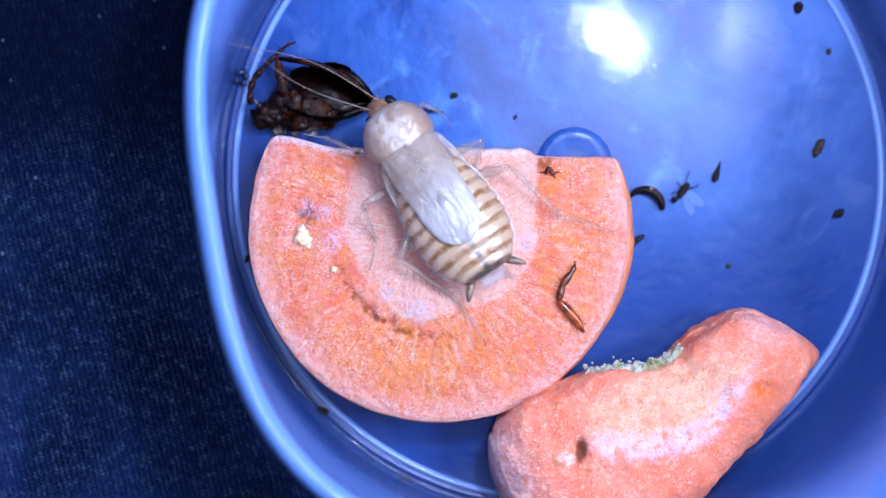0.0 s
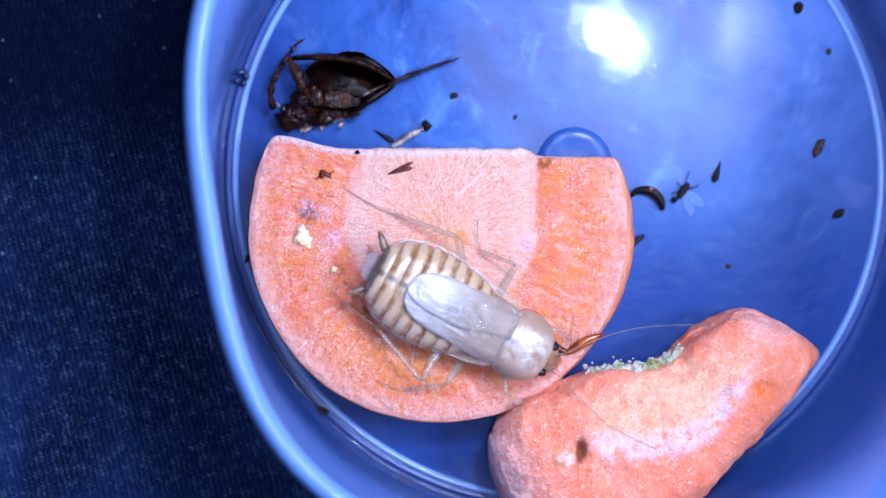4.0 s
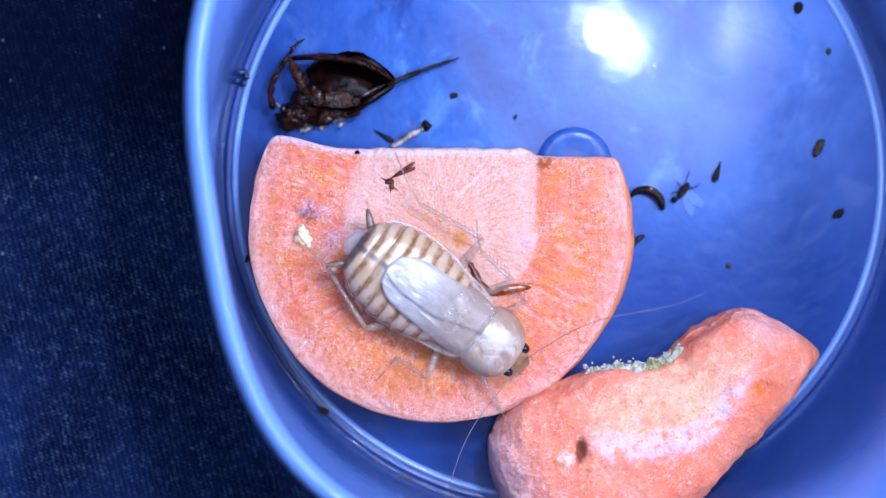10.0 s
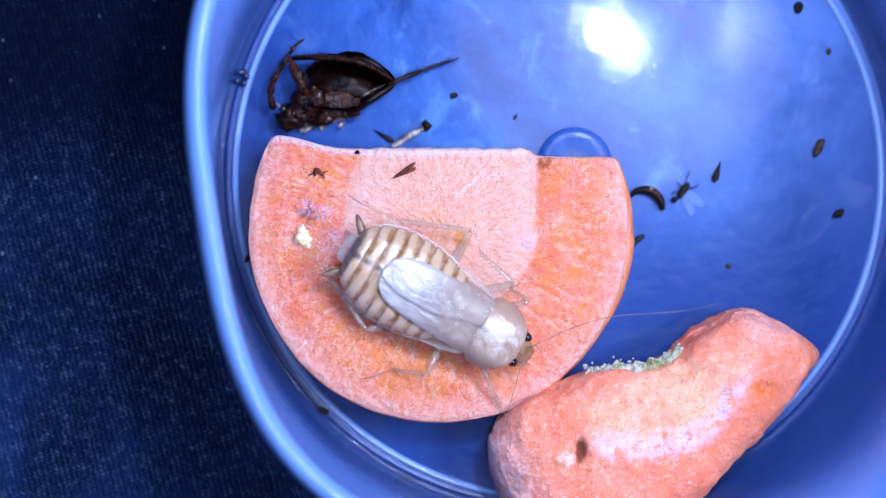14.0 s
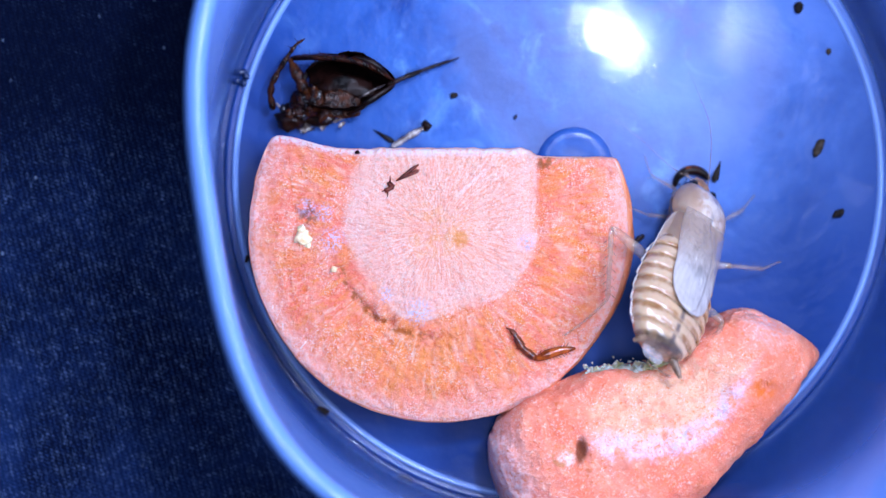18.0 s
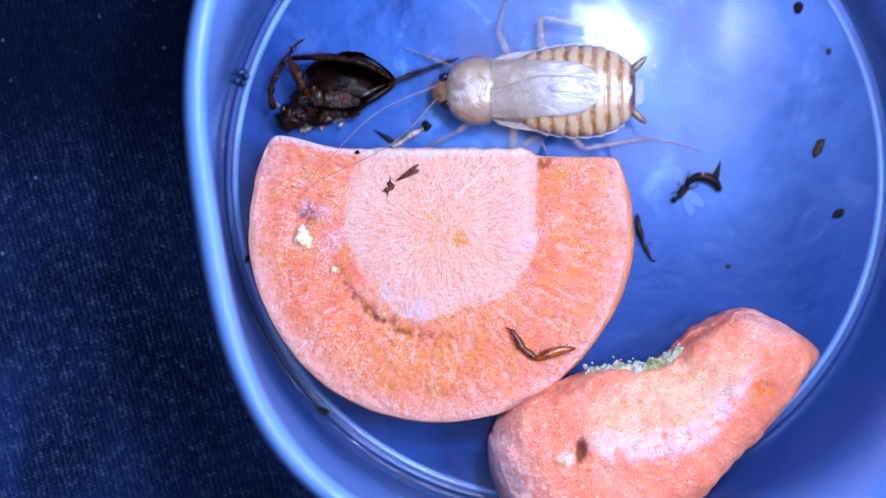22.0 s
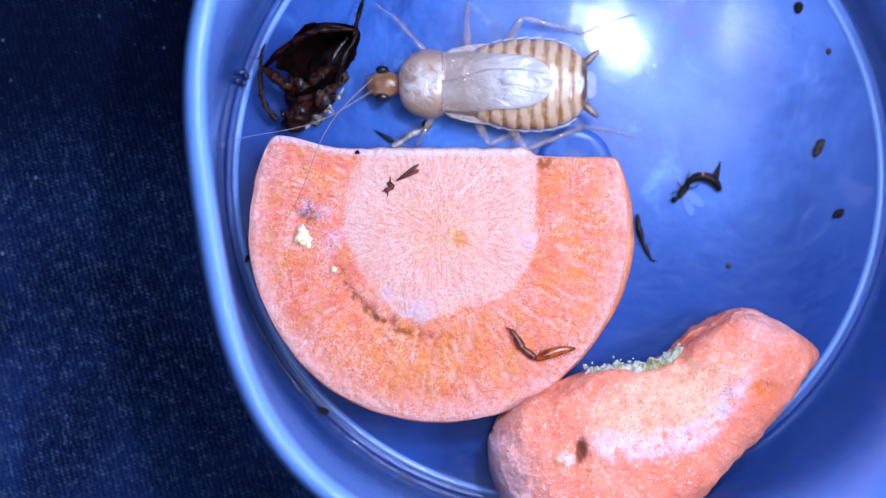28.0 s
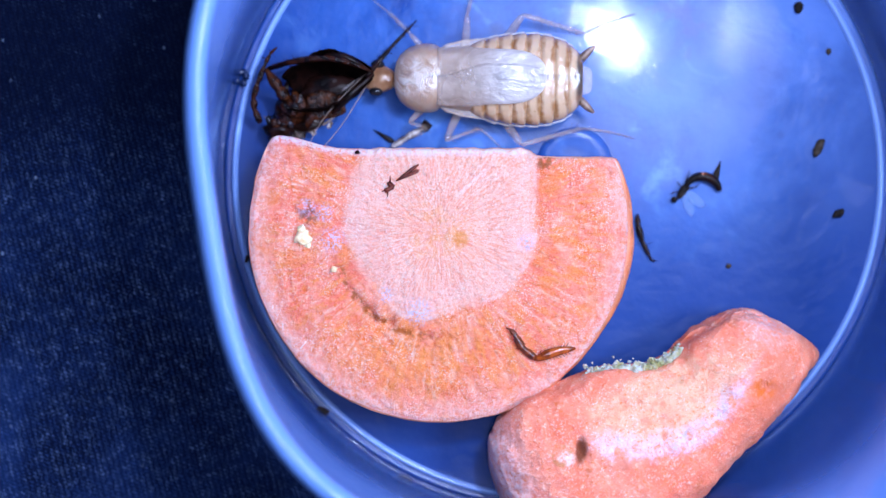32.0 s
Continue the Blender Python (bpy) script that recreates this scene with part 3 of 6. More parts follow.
def make_cup():
    cup = thing("plastic_cup", "translucent blue plastic cup with rounded square rim standing on denim", "cup", (*CUP, 0))
    n = 144
    prof = [(0.02, 0), (8, 0), (16, 0), (22, 0), (27, 0), (28.9, 0), (29.5, 0), (30.0, 0), (30.35, 0.02), (30.6, 0.2),
            (30.6, -0.6), (29.6, -1.2), (26, -1.2), (25.5, -0.9), (0.02, -0.9)]
    rings = [[Vector((r * math.cos(2 * math.pi * k / n), r * math.sin(2 * math.pi * k / n), z)) for k in range(n)] for r, z in prof]
    part("base", loft(rings), CUP_FLOOR, cup, "hazy blue base")
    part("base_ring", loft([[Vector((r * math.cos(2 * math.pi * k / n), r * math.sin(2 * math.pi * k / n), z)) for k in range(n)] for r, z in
                            ((29.40, 0.0), (29.48, 0.24), (29.62, 0.38), (29.80, 0.38), (29.94, 0.24), (30.02, 0.0))], cap=False), CUP_LIT_RING, cup, "raised ring round the base, its shine put into a pale colour")

    def side(f, out):
        """Wall outline at height share f: a circle below, a rounded square above."""
        ring = []
        for k in range(n):
            a = 2 * math.pi * k / n
            b = a - radians(8)
            c, s = abs(math.cos(b)), abs(math.sin(b))
            sq = (c ** 2.7 + s ** 2.7) ** (-1 / 2.7)
            r = lerp(30.62, 29.6 * sq, smooth01(f) * 0.55 + 0.45 * f) + out
            r -= 0.4 * f * math.exp(-((a - radians(200)) / radians(45)) ** 2)
            r += 8.0 * f * math.exp(-((a - radians(318)) / radians(27)) ** 2)
            ring.append(Vector((r * math.cos(a), r * math.sin(a), 0.28 + 19.4 * f)))
        return ring

    steps = [0, 0.03, 0.08, 0.16, 0.28, 0.42, 0.56, 0.7, 0.84, 0.97]
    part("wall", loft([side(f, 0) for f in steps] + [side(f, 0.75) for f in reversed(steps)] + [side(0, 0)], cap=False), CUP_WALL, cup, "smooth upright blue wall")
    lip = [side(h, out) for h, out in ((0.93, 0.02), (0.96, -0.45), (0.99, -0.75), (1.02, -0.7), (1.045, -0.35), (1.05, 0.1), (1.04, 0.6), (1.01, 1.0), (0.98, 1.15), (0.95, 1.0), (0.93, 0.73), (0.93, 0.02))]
    part("rim", loft(lip, cap=False), CUP_LIT_RIM, cup, "rounded lip")
    # round scar of the moulding in the base
    m = 48
    mark = [[Vector((1.55 + r * math.cos(2 * math.pi * k / m), 1.0 + r * math.sin(2 * math.pi * k / m), z)) for k in range(m)]
            for r, z in ((3.55, -0.02), (3.4, 0.05), (3.25, 0.105), (3.1, 0.145), (2.95, 0.172), (2.8, 0.185), (2.6, 0.185), (2.4, 0.165), (2.1, 0.14), (1.0, 0.12), (0.05, 0.115))]
    part("mould_ring", loft(mark), CUP_FLOOR, cup, "small round moulded dimple")
    # dark raised mark low on the wall
    for a, b in (((-0.5, 0.55), (0.55, 0.62)), ((0.5, 0.62), (0.62, -0.05)), ((-0.6, -0.25), (0.0, -0.2)), ((0.1, -0.35), (0.6, -0.45))):
        p = Vector((-29.15, 8.9, 0.62))
        part("raised_mark", tube([p + Vector((a[0], a[1], 0)), p + Vector((b[0], b[1], 0))], [0.27, 0.27]), MARK, cup, "small dark moulded stroke")
    return cup


make_cup()


# ---- the carrot slice ----
SLICE = (-0.40, 1.59)
SLICE_R, SLICE_H, CORE_R = 16.7, 6.0, 8.45


def make_slice():
    piece = thing("carrot_slice", "thick orange carrot slice with pale core and one straight cut side", "carrot", (*SLICE, 0))
    na, nr = 440, 100

    def border(a):
        r = SLICE_R * (1 + 0.012 * noise.noise(Vector((math.cos(a) * 1.6, math.sin(a) * 1.6, 3))) + 0.004 * noise.noise(Vector((math.cos(a) * 9, math.sin(a) * 9, 5))))
        s = math.sin(a)
        if s > 0.2:
            x = r * math.cos(a)
            cut = 7.25
            for _ in range(6):
                cut = 7.2 + 1.25 * smooth01((-8.0 - x) / 6.5) - 0.75 * smooth01((x - 7.0) / 2.2) + 0.12 * noise.noise(Vector((x * 0.9, 1, 2)))
                x = min(r, cut / s) * math.cos(a)
            d = cut / s
            k = 45.0
            r = (r ** -k + d ** -k) ** (-1 / k) if d < r * 2 else r
        return r

    def top(x, y):
        r, a = math.hypot(x, y), math.atan2(y, x)
        z = SLICE_H + 0.2 * noise.noise(Vector((x * 0.35, y * 0.35, 0))) + 0.11 * noise.noise(Vector((x * 1.3, y * 1.3, 4))) + 0.09 * noise.noise(Vector((x * 3.2, y * 3.2, 9)))
        core = CORE_R
        wave = 0.35 * noise.noise(Vector((a * 3, 2, 0))) + 0.4 * noise.noise(Vector((a * 9, 5, 0)))
        # crack along the core's border, and the gnawed hollow beside it
        span = smooth01((a + 2.95) / 0.35) * smooth01((-1.5 - a) / 0.25) if a < 0 else 0.0
        deep = smooth01((a + 2.55) / 0.25) * smooth01((-1.95 - a) / 0.25) if a < 0 else 0.0
        torn = 0.55 + 1.1 * abs(noise.noise(Vector((a * 11, 3, 8))))
        z -= (0.3 * span + 0.75 * deep) * torn * math.exp(-((r - 9.4 - wave * 1.5) / (0.3 + 0.3 * torn)) ** 2)
        z -= 0.22 * span * math.exp(-((r - 10.4) / 1.3) ** 2)
        z -= 0.15 * max(0.0, noise.noise(Vector((x * 1.1, y * 1.1, 7))) - 0.2) * smooth01((r - core) / 0.6) * 2.5
        z -= 0.5 * math.exp(-((x + 11.8) ** 2 + (y - 1.1) ** 2) / 0.5)
        z += 0.10 * smooth01((core - r) / 0.8)
        # gnawed pits in the lower flesh
        gnaw = math.exp(-((x + 2.5) / 8) ** 2 - ((y + 10.6) / 2.2) ** 2)
        z -= gnaw * (0.35 * max(0.0, noise.noise(Vector((x * 0.9, y * 0.9, 11)))) + 0.22 * noise.noise(Vector((x * 2.1, y * 2.1, 15))))
        # furrow across the outer flesh
        z -= 0.14 * math.exp(-((x - 8.3 - 0.25 * (y - 4)) / 0.35) ** 2) * smooth01((y - 1.0) / 2)
        return z

    rings, outer = [], []
    for j in range(nr + 1):
        f = (j / nr) ** 0.8 if j else 0.004
        ring = []
        for i in range(na):
            a = 2 * math.pi * i / na
            r = border(a) * f
            x, y = r * math.cos(a), r * math.sin(a)
            ring.append(Vector((x, y, top(x, y) - 0.22 * smooth01((f - 0.975) / 0.025))))
        rings.append(ring)
    bm = loft(rings, cap=False)
    bm.faces.new([bm.verts[i] if False else v for i, v in enumerate(list(bm.verts)[:na])])
    part("cut_face", bm, CARROT_CUT, piece, "pink-orange cut face with a cracked pale core")
    hull = []
    for z, out in ((5.80, 0.0), (5.62, 0.10), (5.0, 0.16), (3.6, 0.1), (2.2, 0.0), (1.0, -0.15), (0.3, -0.35), (0.0, -0.6)):
        ring = []
        for i in range(na):
            a = 2 * math.pi * i / na
            r = border(a)
            r += out + 0.75 * max(0.0, math.cos(a + 0.1)) ** 5 * smooth01((5.8 - z) / 1.5) + 0.10 * noise.noise(Vector((math.cos(a) * 7, math.sin(a) * 7, z * 0.6)))
            p = Vector((r * math.cos(a), r * math.sin(a), z))
            if z == 5.80:
                p = rings[-1][i].copy()
            ring.append(p)
        hull.append(ring)
    bm = loft(hull, cap=False)
    bm.faces.new(list(bm.verts)[-na:])
    part("skin", bm, CARROT_SKIN, piece, "wrinkled orange skin")
    rnd = random.Random(4)
    for a0 in (206, 209, 213, 221):
        a = radians(a0)
        r = border(a) - 0.15
        p = Vector((r * math.cos(a), r * math.sin(a), 5.75))
        d = Vector((-math.cos(a) * 0.5 + rnd.uniform(-0.3, 0.3), -math.sin(a) * 0.5 + 0.5, 0.3)) * rnd.uniform(0.9, 1.6)
        part("root_hair", tube([p - d * 0.2, p + d * 0.5 + Vector((0.1, 0.15, 0.1)), p + d], [0.05, 0.04, 0.02], 5), HAIR, piece, "fine white root hair")
    return piece


make_slice()


# ---- the gnawed carrot piece ----
CHUNK = (18.56, -14.46)
CHUNK_TURN = 22.3


def make_chunk():
    piece = thing("carrot_piece", "gnawed orange carrot chunk with a white scar and crumbly edge", "carrot", (*CHUNK, 0), CHUNK_TURN)
    k = 0.05004
    nu, nv = 200, 130
    rings = []
    for j in range(nu + 1):
        s = -math.cos(math.pi * j / nu)
        u = 8 + 316 * s if s > 0 else 8 + 318 * s
        upper = 104 - 26 * math.exp(-((u - 42) / 62) ** 2) + 8 * math.exp(-((u + 200) / 90) ** 2) + 7 * math.exp(-((u - 195) / 50) ** 2)
        upper = upper - 12.0 * math.log1p(math.exp((upper - 110 + 1.15 * (u - 232)) / 12.0))
        lower = -25 - 0.467 * (325 - u)
        lower = -188 + math.log1p(math.exp((lower + 188) / 14.0)) * 14.0
        end = max(0.0, 1 - abs(s) ** (9.0 if s > 0 else 8.0)) ** 0.5
        tip = -22 if s > 0 else -30
        hi, lo = lerp(tip, upper, end), lerp(tip, lower, end)
        mid, half = (hi + lo) / 2 * k, max(0.02, (hi - lo) / 2 * k)
        tall = (9.2 - 1.4 * smooth01((u - 120) / 200)) * (0.15 + 0.85 * end)
        ring = []
        for i in range(nv):
            a = 2 * math.pi * i / nv
            c, q = math.cos(a), math.sin(a)
            e = (abs(c) ** 3.4 + abs(q) ** 3.4) ** (-1 / 3.4)
            y = mid + half * c * e
            z = tall * 0.5 + tall * 0.5 * q * e
            p = Vector((u * k, y, z))
            w = noise.noise(p * 0.28) * 0.5 + noise.noise(p * 0.9 + Vector((3, 0, 0))) * 0.26 + noise.noise(p * 2.4) * 0.10 + noise.noise(p * 5.0) * 0.04
            p += Vector((0, c, q)) * w * min(1, end * 2)
            if q > 0:
                p.z -= 0.9 * math.exp(-((p.x + 7.3) / 0.5) ** 2 - ((p.y + 0.2) / 0.9) ** 2)
                p.z -= 0.35 * math.exp(-((p.x - 9.2) / 0.9) ** 2 - ((p.y + 1.2) / 0.6) ** 2)
                p.z -= 0.8 * math.exp(-((p.x - 1.2) / 6.3) ** 8 - ((p.y - 0.6 - 0.018 * (p.x - 1.2) ** 2) / 2.7) ** 8)
                p.z -= 1.2 * math.exp(-((p.x - 2.0) / 3.6) ** 2 - ((p.y - 5.0) / 1.6) ** 2)
            p.z = max(0.0, p.z)
            ring.append(p)
        rings.append(ring)
    part("flesh", loft(rings), CARROT_CHUNK, piece, "orange carrot flesh with a pale dried scar")
    rnd = random.Random(7)
    def lipline(u):
        return 104 - 26 * math.exp(-((u - 42) / 62) ** 2) - 2

    line = [(u, lipline(u) + 5 * noise.noise(Vector((u * 0.06, 3, 1)))) for u in range(-94, 92, 3)]
    bm = tube([(u * k, v * k, 6.3 + 0.5 * noise.noise(Vector((u * 0.09, 1, 5)))) for u, v in line], [0.10 + 0.32 * abs(noise.noise(Vector((u * 0.11, 8, 2)))) + 0.10 * (abs(u) < 84) for u, v in line], 9)
    for i in range(520):
        u = lerp(-92, 88, rnd.random())
        v = lipline(u) + rnd.gauss(1, 5.5) + 6 * noise.noise(Vector((u * 0.07, 2, 9)))
        sz = rnd.uniform(0.06, 0.15) * (1.7 if i % 5 == 0 else 1.0)
        lump((sz * rnd.uniform(0.7, 1.8), sz * rnd.uniform(0.6, 1.6), sz * rnd.uniform(0.5, 1.0)), 0.7, i * 1.7, 1, bm, (u * k, v * k, 6.45 + rnd.uniform(-0.5, 0.35) - abs(v - lipline(u)) * 0.06))
    tagged(part("crumbly_edge", bm, CRUST, piece, "pale green-white dried crumbs along the gnawed edge", smooth=False), kind="stuff")
    return piece


make_chunk()


# ---- the pale cockroach: x forward, y to its left, z up, origin in the middle of the body ----
HIPS = {"front": (4.6, 1.5, -1.5), "middle": (2.0, 1.7, -1.6), "hind": (-0.4, 1.7, -1.6)}
LENGTHS = {"front": (3.6, 2.9, 2.0), "middle": (4.4, 3.9, 2.6), "hind": (5.2, 6.3, 4.9)}


def abdomen_width(x):
    """Pear-shaped: widest well behind the middle."""
    if x < -3.6:
        return 4.1 * max(0.02, 1 - (abs(x + 3.6) / 5.6) ** 2.4) ** 0.5
    return 4.1 - 0.62 * ((x + 3.6) / 4.0) ** 2


def make_leg_meshes():
    """Femur, tibia and tarsus of each pair, along +x from the joint."""
    rnd = random.Random(12)
    made = {}
    for pair, (a, b, c) in LENGTHS.items():
        f = {"hind": 0.88, "middle": 0.76, "front": 0.64}[pair]
        rings = [oval(a * s, w * f, h * f, h * f, 0, 12, 2.0) for s, w, h in ((0, 0.30, 0.35), (0.12, 0.5, 0.42), (0.4, 0.56, 0.46), (0.75, 0.44, 0.38), (0.94, 0.34, 0.3), (1.0, 0.16, 0.16))]
        bm = loft(rings)
        for i in range(5):
            s = 0.3 + 0.13 * i
            spine(bm, (a * s, 0.3 * f, -0.3 * f), (a * s + 0.25, 0.5 * f, -0.75 * f), 0.045)
        made[pair, "femur"] = bm
        rings = [oval(b * s, w * f, w * f, w * f, 0, 10, 2.0) for s, w in ((0, 0.16), (0.05, 0.26), (0.25, 0.25), (0.7, 0.23), (0.95, 0.25), (1.0, 0.15))]
        bm = loft(rings)
        made[pair, "tibia"] = bm
        bm = bmesh.new()
        for i in range(16):
            s = 0.10 + 0.88 * i / 15
            side = (1, -1)[i % 2]
            spine(bm, (b * s, side * 0.16 * f, 0.05), (b * s + 0.5, side * (0.82 + rnd.uniform(-0.15, 0.12)) * f, rnd.uniform(-0.25, 0.3)), 0.045)
        made[pair, "spines"] = bm
        pts, rad = [], []
        for i in range(11):
            s = i / 10
            pts.append((c * s, 0.10 * math.sin(s * 3.1) * c * 0.3, 0.06 * math.sin(s * 3)))
            rad.append((0.135 - 0.05 * s) * (1.18 if i % 2 else 0.9) * f)
        bm = tube(pts, rad, 7)
        spine(bm, (c, 0.02, 0), (c + 0.28, 0.16, -0.06), 0.035)
        spine(bm, (c, -0.02, 0), (c + 0.28, -0.14, -0.06), 0.035)
        made[pair, "tarsus"] = bm
    return {k: part(k[1], bm, LEG) for k, bm in made.items()}


def make_roach():
    body = thing("cockroach", "freshly moulted pale cockroach with short translucent wings", "insect")
    # eight overlapping rings of the abdomen
    edge = [1.6 - PITCH * i for i in range(9)]
    for i in range(8):
        x0, x1 = edge[i], max(edge[i + 1], -8.45)
        rings = []
        for f, lift, out in ((0.0, -0.14, 0.94), (0.12, -0.04, 0.98), (0.45, 0.0, 1.0), (0.82, 0.03, 1.008), (1.0, 0.03, 1.02), (1.10, -0.02, 1.0), (1.14, -0.12, 0.96)):
            x = lerp(x0, x1, f)
            w = abdomen_width(x) * out
            t = max(0.3, w / 4.1)
            rings.append(oval(x, w, 2.0 * t ** 0.6 + lift, 1.75 * t ** 0.6 + lift * 0.4, 0, 40, 2.15))
        part("tergite", loft(rings), ABDOMEN, body, "cream abdomen ring with an ochre hind border")
    part("thorax", loft([oval(x, w, u, d, 0, 32, 2.3) for x, w, u, d in ((5.6, 1.6, 1.1, 1.3), (4.8, 2.4, 1.5, 1.6), (3.6, 2.75, 1.8, 1.85), (1.8, 2.95, 1.95, 1.9), (0.6, 2.95, 1.9, 1.9), (-0.6, 2.6, 1.5, 1.6))]), SHIELD, body, "pale thorax under the wings")
    # shield over the front of the body
    rings = []
    for x, w, u, d in ((8.3, 0.7, 0.25, 0.15), (8.15, 1.45, 0.6, 0.28), (7.75, 2.15, 1.1, 0.4), (7.1, 2.68, 1.55, 0.5), (6.4, 2.98, 1.85, 0.55), (5.7, 3.12, 2.02, 0.55), (5.0, 3.12, 2.1, 0.5), (4.5, 2.98, 2.12, 0.35), (4.2, 2.75, 2.08, 0.1), (4.1, 2.4, 1.9, 0.0)):
        rings.append(oval(x, w, u, d, 0.0, 40, 2.15))
    part("pronotum", loft(rings), SHIELD, body, "pinkish cream shield")
    # wings: long shells that lie over one another
    for side, lift in ((1, 0.16), (-1, 0.0)):
        nx, ny = 34, 12
        top, low = [], []
        for i in range(nx + 1):
            s = i / nx
            x = 4.45 - 9.75 * s
            outer = (2.55 + 0.15 * math.sin(min(1, s * 2.0) * math.pi) - 0.25 * s) * max(0.0, 1 - max(0.0, (s - 0.5) / 0.5) ** 3.6) ** 0.5
            inner = -1.15 * smooth01(s / 0.5) * max(0.0, 1 - max(0.0, (s - 0.7) / 0.3) ** 2) ** 0.5 if s < 1 else 0.0
            centre = 0.55 * s
            rt, rl = [], []
            for j in range(ny + 1):
                f = j / ny
                y = lerp(inner, max(outer, inner + 0.05), f)
                w = max(abdomen_width(min(x, 0.5)) if x < 0.5 else 3.45, 2.2)
                z = (2.28 - 0.32 * smooth01((x - 1.0) / 3.0)) * max(0.05, 1 - (min(abs(y), w * 0.985) / w) ** 2.15) ** (1 / 2.15) + 0.10 + lift * (1 - smooth01(f)) + 0.05 * noise.noise(Vector((x * 0.8, y, side * 3)))
                z += 0.18 * smooth01((s - 0.75) / 0.25)
                rt.append(Vector((x, (y + centre * 0.15) * side, z)))
                rl.append(Vector((x, (y + centre * 0.15) * side, z - 0.07)))
            top.append(rt + list(reversed(rl)))
        part("wing", loft(top), WING, body, "milky translucent wing pad with fine veins")
    # clear flaps beside the shoulders and the glassy border of the abdomen
    for side in (1, -1):
        rings = [oval(x, w, 0.06, 0.06, 0.35 - 0.1 * (3 - x), 14, 2.0, side * y) for x, w, y in ((4.2, 0.1, 2.6), (3.6, 0.35, 2.75), (2.2, 0.5, 2.95), (0.6, 0.5, 3.1), (-0.8, 0.35, 3.4), (-1.5, 0.06, 3.6))]
        part("shoulder_flap", loft(rings), FLAP, body, "clear thin flap")
        pts = [(4.1, 2.62, 0.30), (3.2, 3.05, 0.22), (2.2, 3.36, 0.15), (1.0, 3.52, 0.05), (0.0, 3.64, -0.05), (-1.0, 3.82, -0.12)]
        part("flap_edge", tube([(x, y * side, z) for x, y, z in pts], [0.03, 0.06, 0.08, 0.08, 0.07, 0.03], 7), RIM, body, "glassy white edge of the flap")
        pts, rad = [], []
        for i in range(57):
            x = 0.3 - 8.1 * i / 56
            ph = ((1.6 - x) / PITCH) % 1.0
            pts.append((x, side * (abdomen_width(x) + 0.06 + 0.10 * ph), -0.25 - 0.1 * ph))
            rad.append((0.04 + 0.06 * ph) * (1.0 if 0 < i < 56 else 0.3))
        part("side_rim", tube(pts, rad, 7), RIM, body, "glassy white scalloped border of the abdomen")
    part("tail_plate", loft([oval(x, w, h, h, -0.35, 16, 2.4) for x, w, h in ((-7.6, 1.3, 0.35), (-8.3, 1.25, 0.25), (-8.8, 1.3, 0.14), (-9.15, 1.2, 0.1), (-9.4, 1.0, 0.07), (-9.55, 0.7, 0.04))]), TAIL, body, "glassy white tail plate")
    for side in (1, -1):
        pts, rad = [], []
        for i in range(15):
            s = i / 14
            pts.append((-7.9 - 1.75 * s, side * (1.25 + 1.95 * s - 0.2 * s * s), 0.15 + 0.3 * s))
            rad.append(0.34 * math.sin(math.pi * min(1, 0.16 + 0.80 * s)) ** 0.7 * (1.07 if i % 2 else 0.95) + 0.02)
        part("cercus", tube(pts, rad, 9), CERCUS, body, "jointed spindle-shaped tail feeler")
    head = part("head", loft([oval(x, w, h, h2, 0, 22, 2.1) for x, w, h, h2 in ((-1.5, 0.5, 0.5, 0.5), (-1.2, 0.85, 0.8, 0.9), (-0.5, 1.18, 1.05, 1.25), (0.25, 1.24, 0.95, 1.35), (0.85, 1.05, 0.7, 1.3), (1.25, 0.78, 0.35, 1.1), (1.5, 0.5, 0.05, 0.85), (1.6, 0.25, -0.15, 0.6))]), HEAD, body, "tan head tucked under the shield")
    part("neck", loft([oval(x, w, h, h, -0.1, 16, 2.1) for x, w, h in ((-0.9, 0.55, 0.5), (-1.5, 0.75, 0.65), (-2.2, 0.85, 0.7), (-3.2, 1.1, 0.8), (-4.0, 1.2, 0.8))]), SHIELD, head, "pale soft neck")
    for side in (1, -1):
        part("eye", lump((0.62, 0.42, 0.62), 0.04, 2.0, 3, None, (0.15, side * 1.24, 0.4)), EYE, head, "black kidney-shaped eye")
        part("mouth_feeler", tube([(1.2, side * 0.5, -0.7), (1.75, side * 0.85, -1.0), (2.1, side * 0.75, -1.5)], [0.12, 0.13, 0.07], 7), LEG, head, "short pale mouth feeler")
    feelers = []
    for side in (1, -1):
        pts, rad = [], []
        for i in range(41):
            s = i / 40
            pts.append((16.5 * s, side * (3.2 * s * (1 - s) + 0.7 * math.sin(s * 6.0) * s), 0.7 * math.sin(s * math.pi)))
            rad.append((0.062 - 0.048 * s ** 0.7) * (1.06 if i % 2 else 0.94))
        feelers.append(part("antenna", tube(pts, rad, 6), FEELER, head, "long thread-like antenna"))
    legs = {}
    meshes = make_leg_meshes()
    for side in (1, -1):
        for pair in HIPS:
            for seg in ("femur", "tibia", "tarsus"):
                src = meshes[pair, seg]
                ob = src if side == 1 else new(seg, src.data)
                ob.parent = body
                legs[side, pair, seg] = ob
            src = meshes[pair, "spines"]
            row = src if side == 1 else new("spines", src.data)
            row.parent = legs[side, pair, "tibia"]
            tagged(row, "fine bristles of the shin", kind="stuff")
    return body, head, feelers, legs


ROACH, ROACH_HEAD, ROACH_FEELERS, ROACH_LEGS = make_roach()


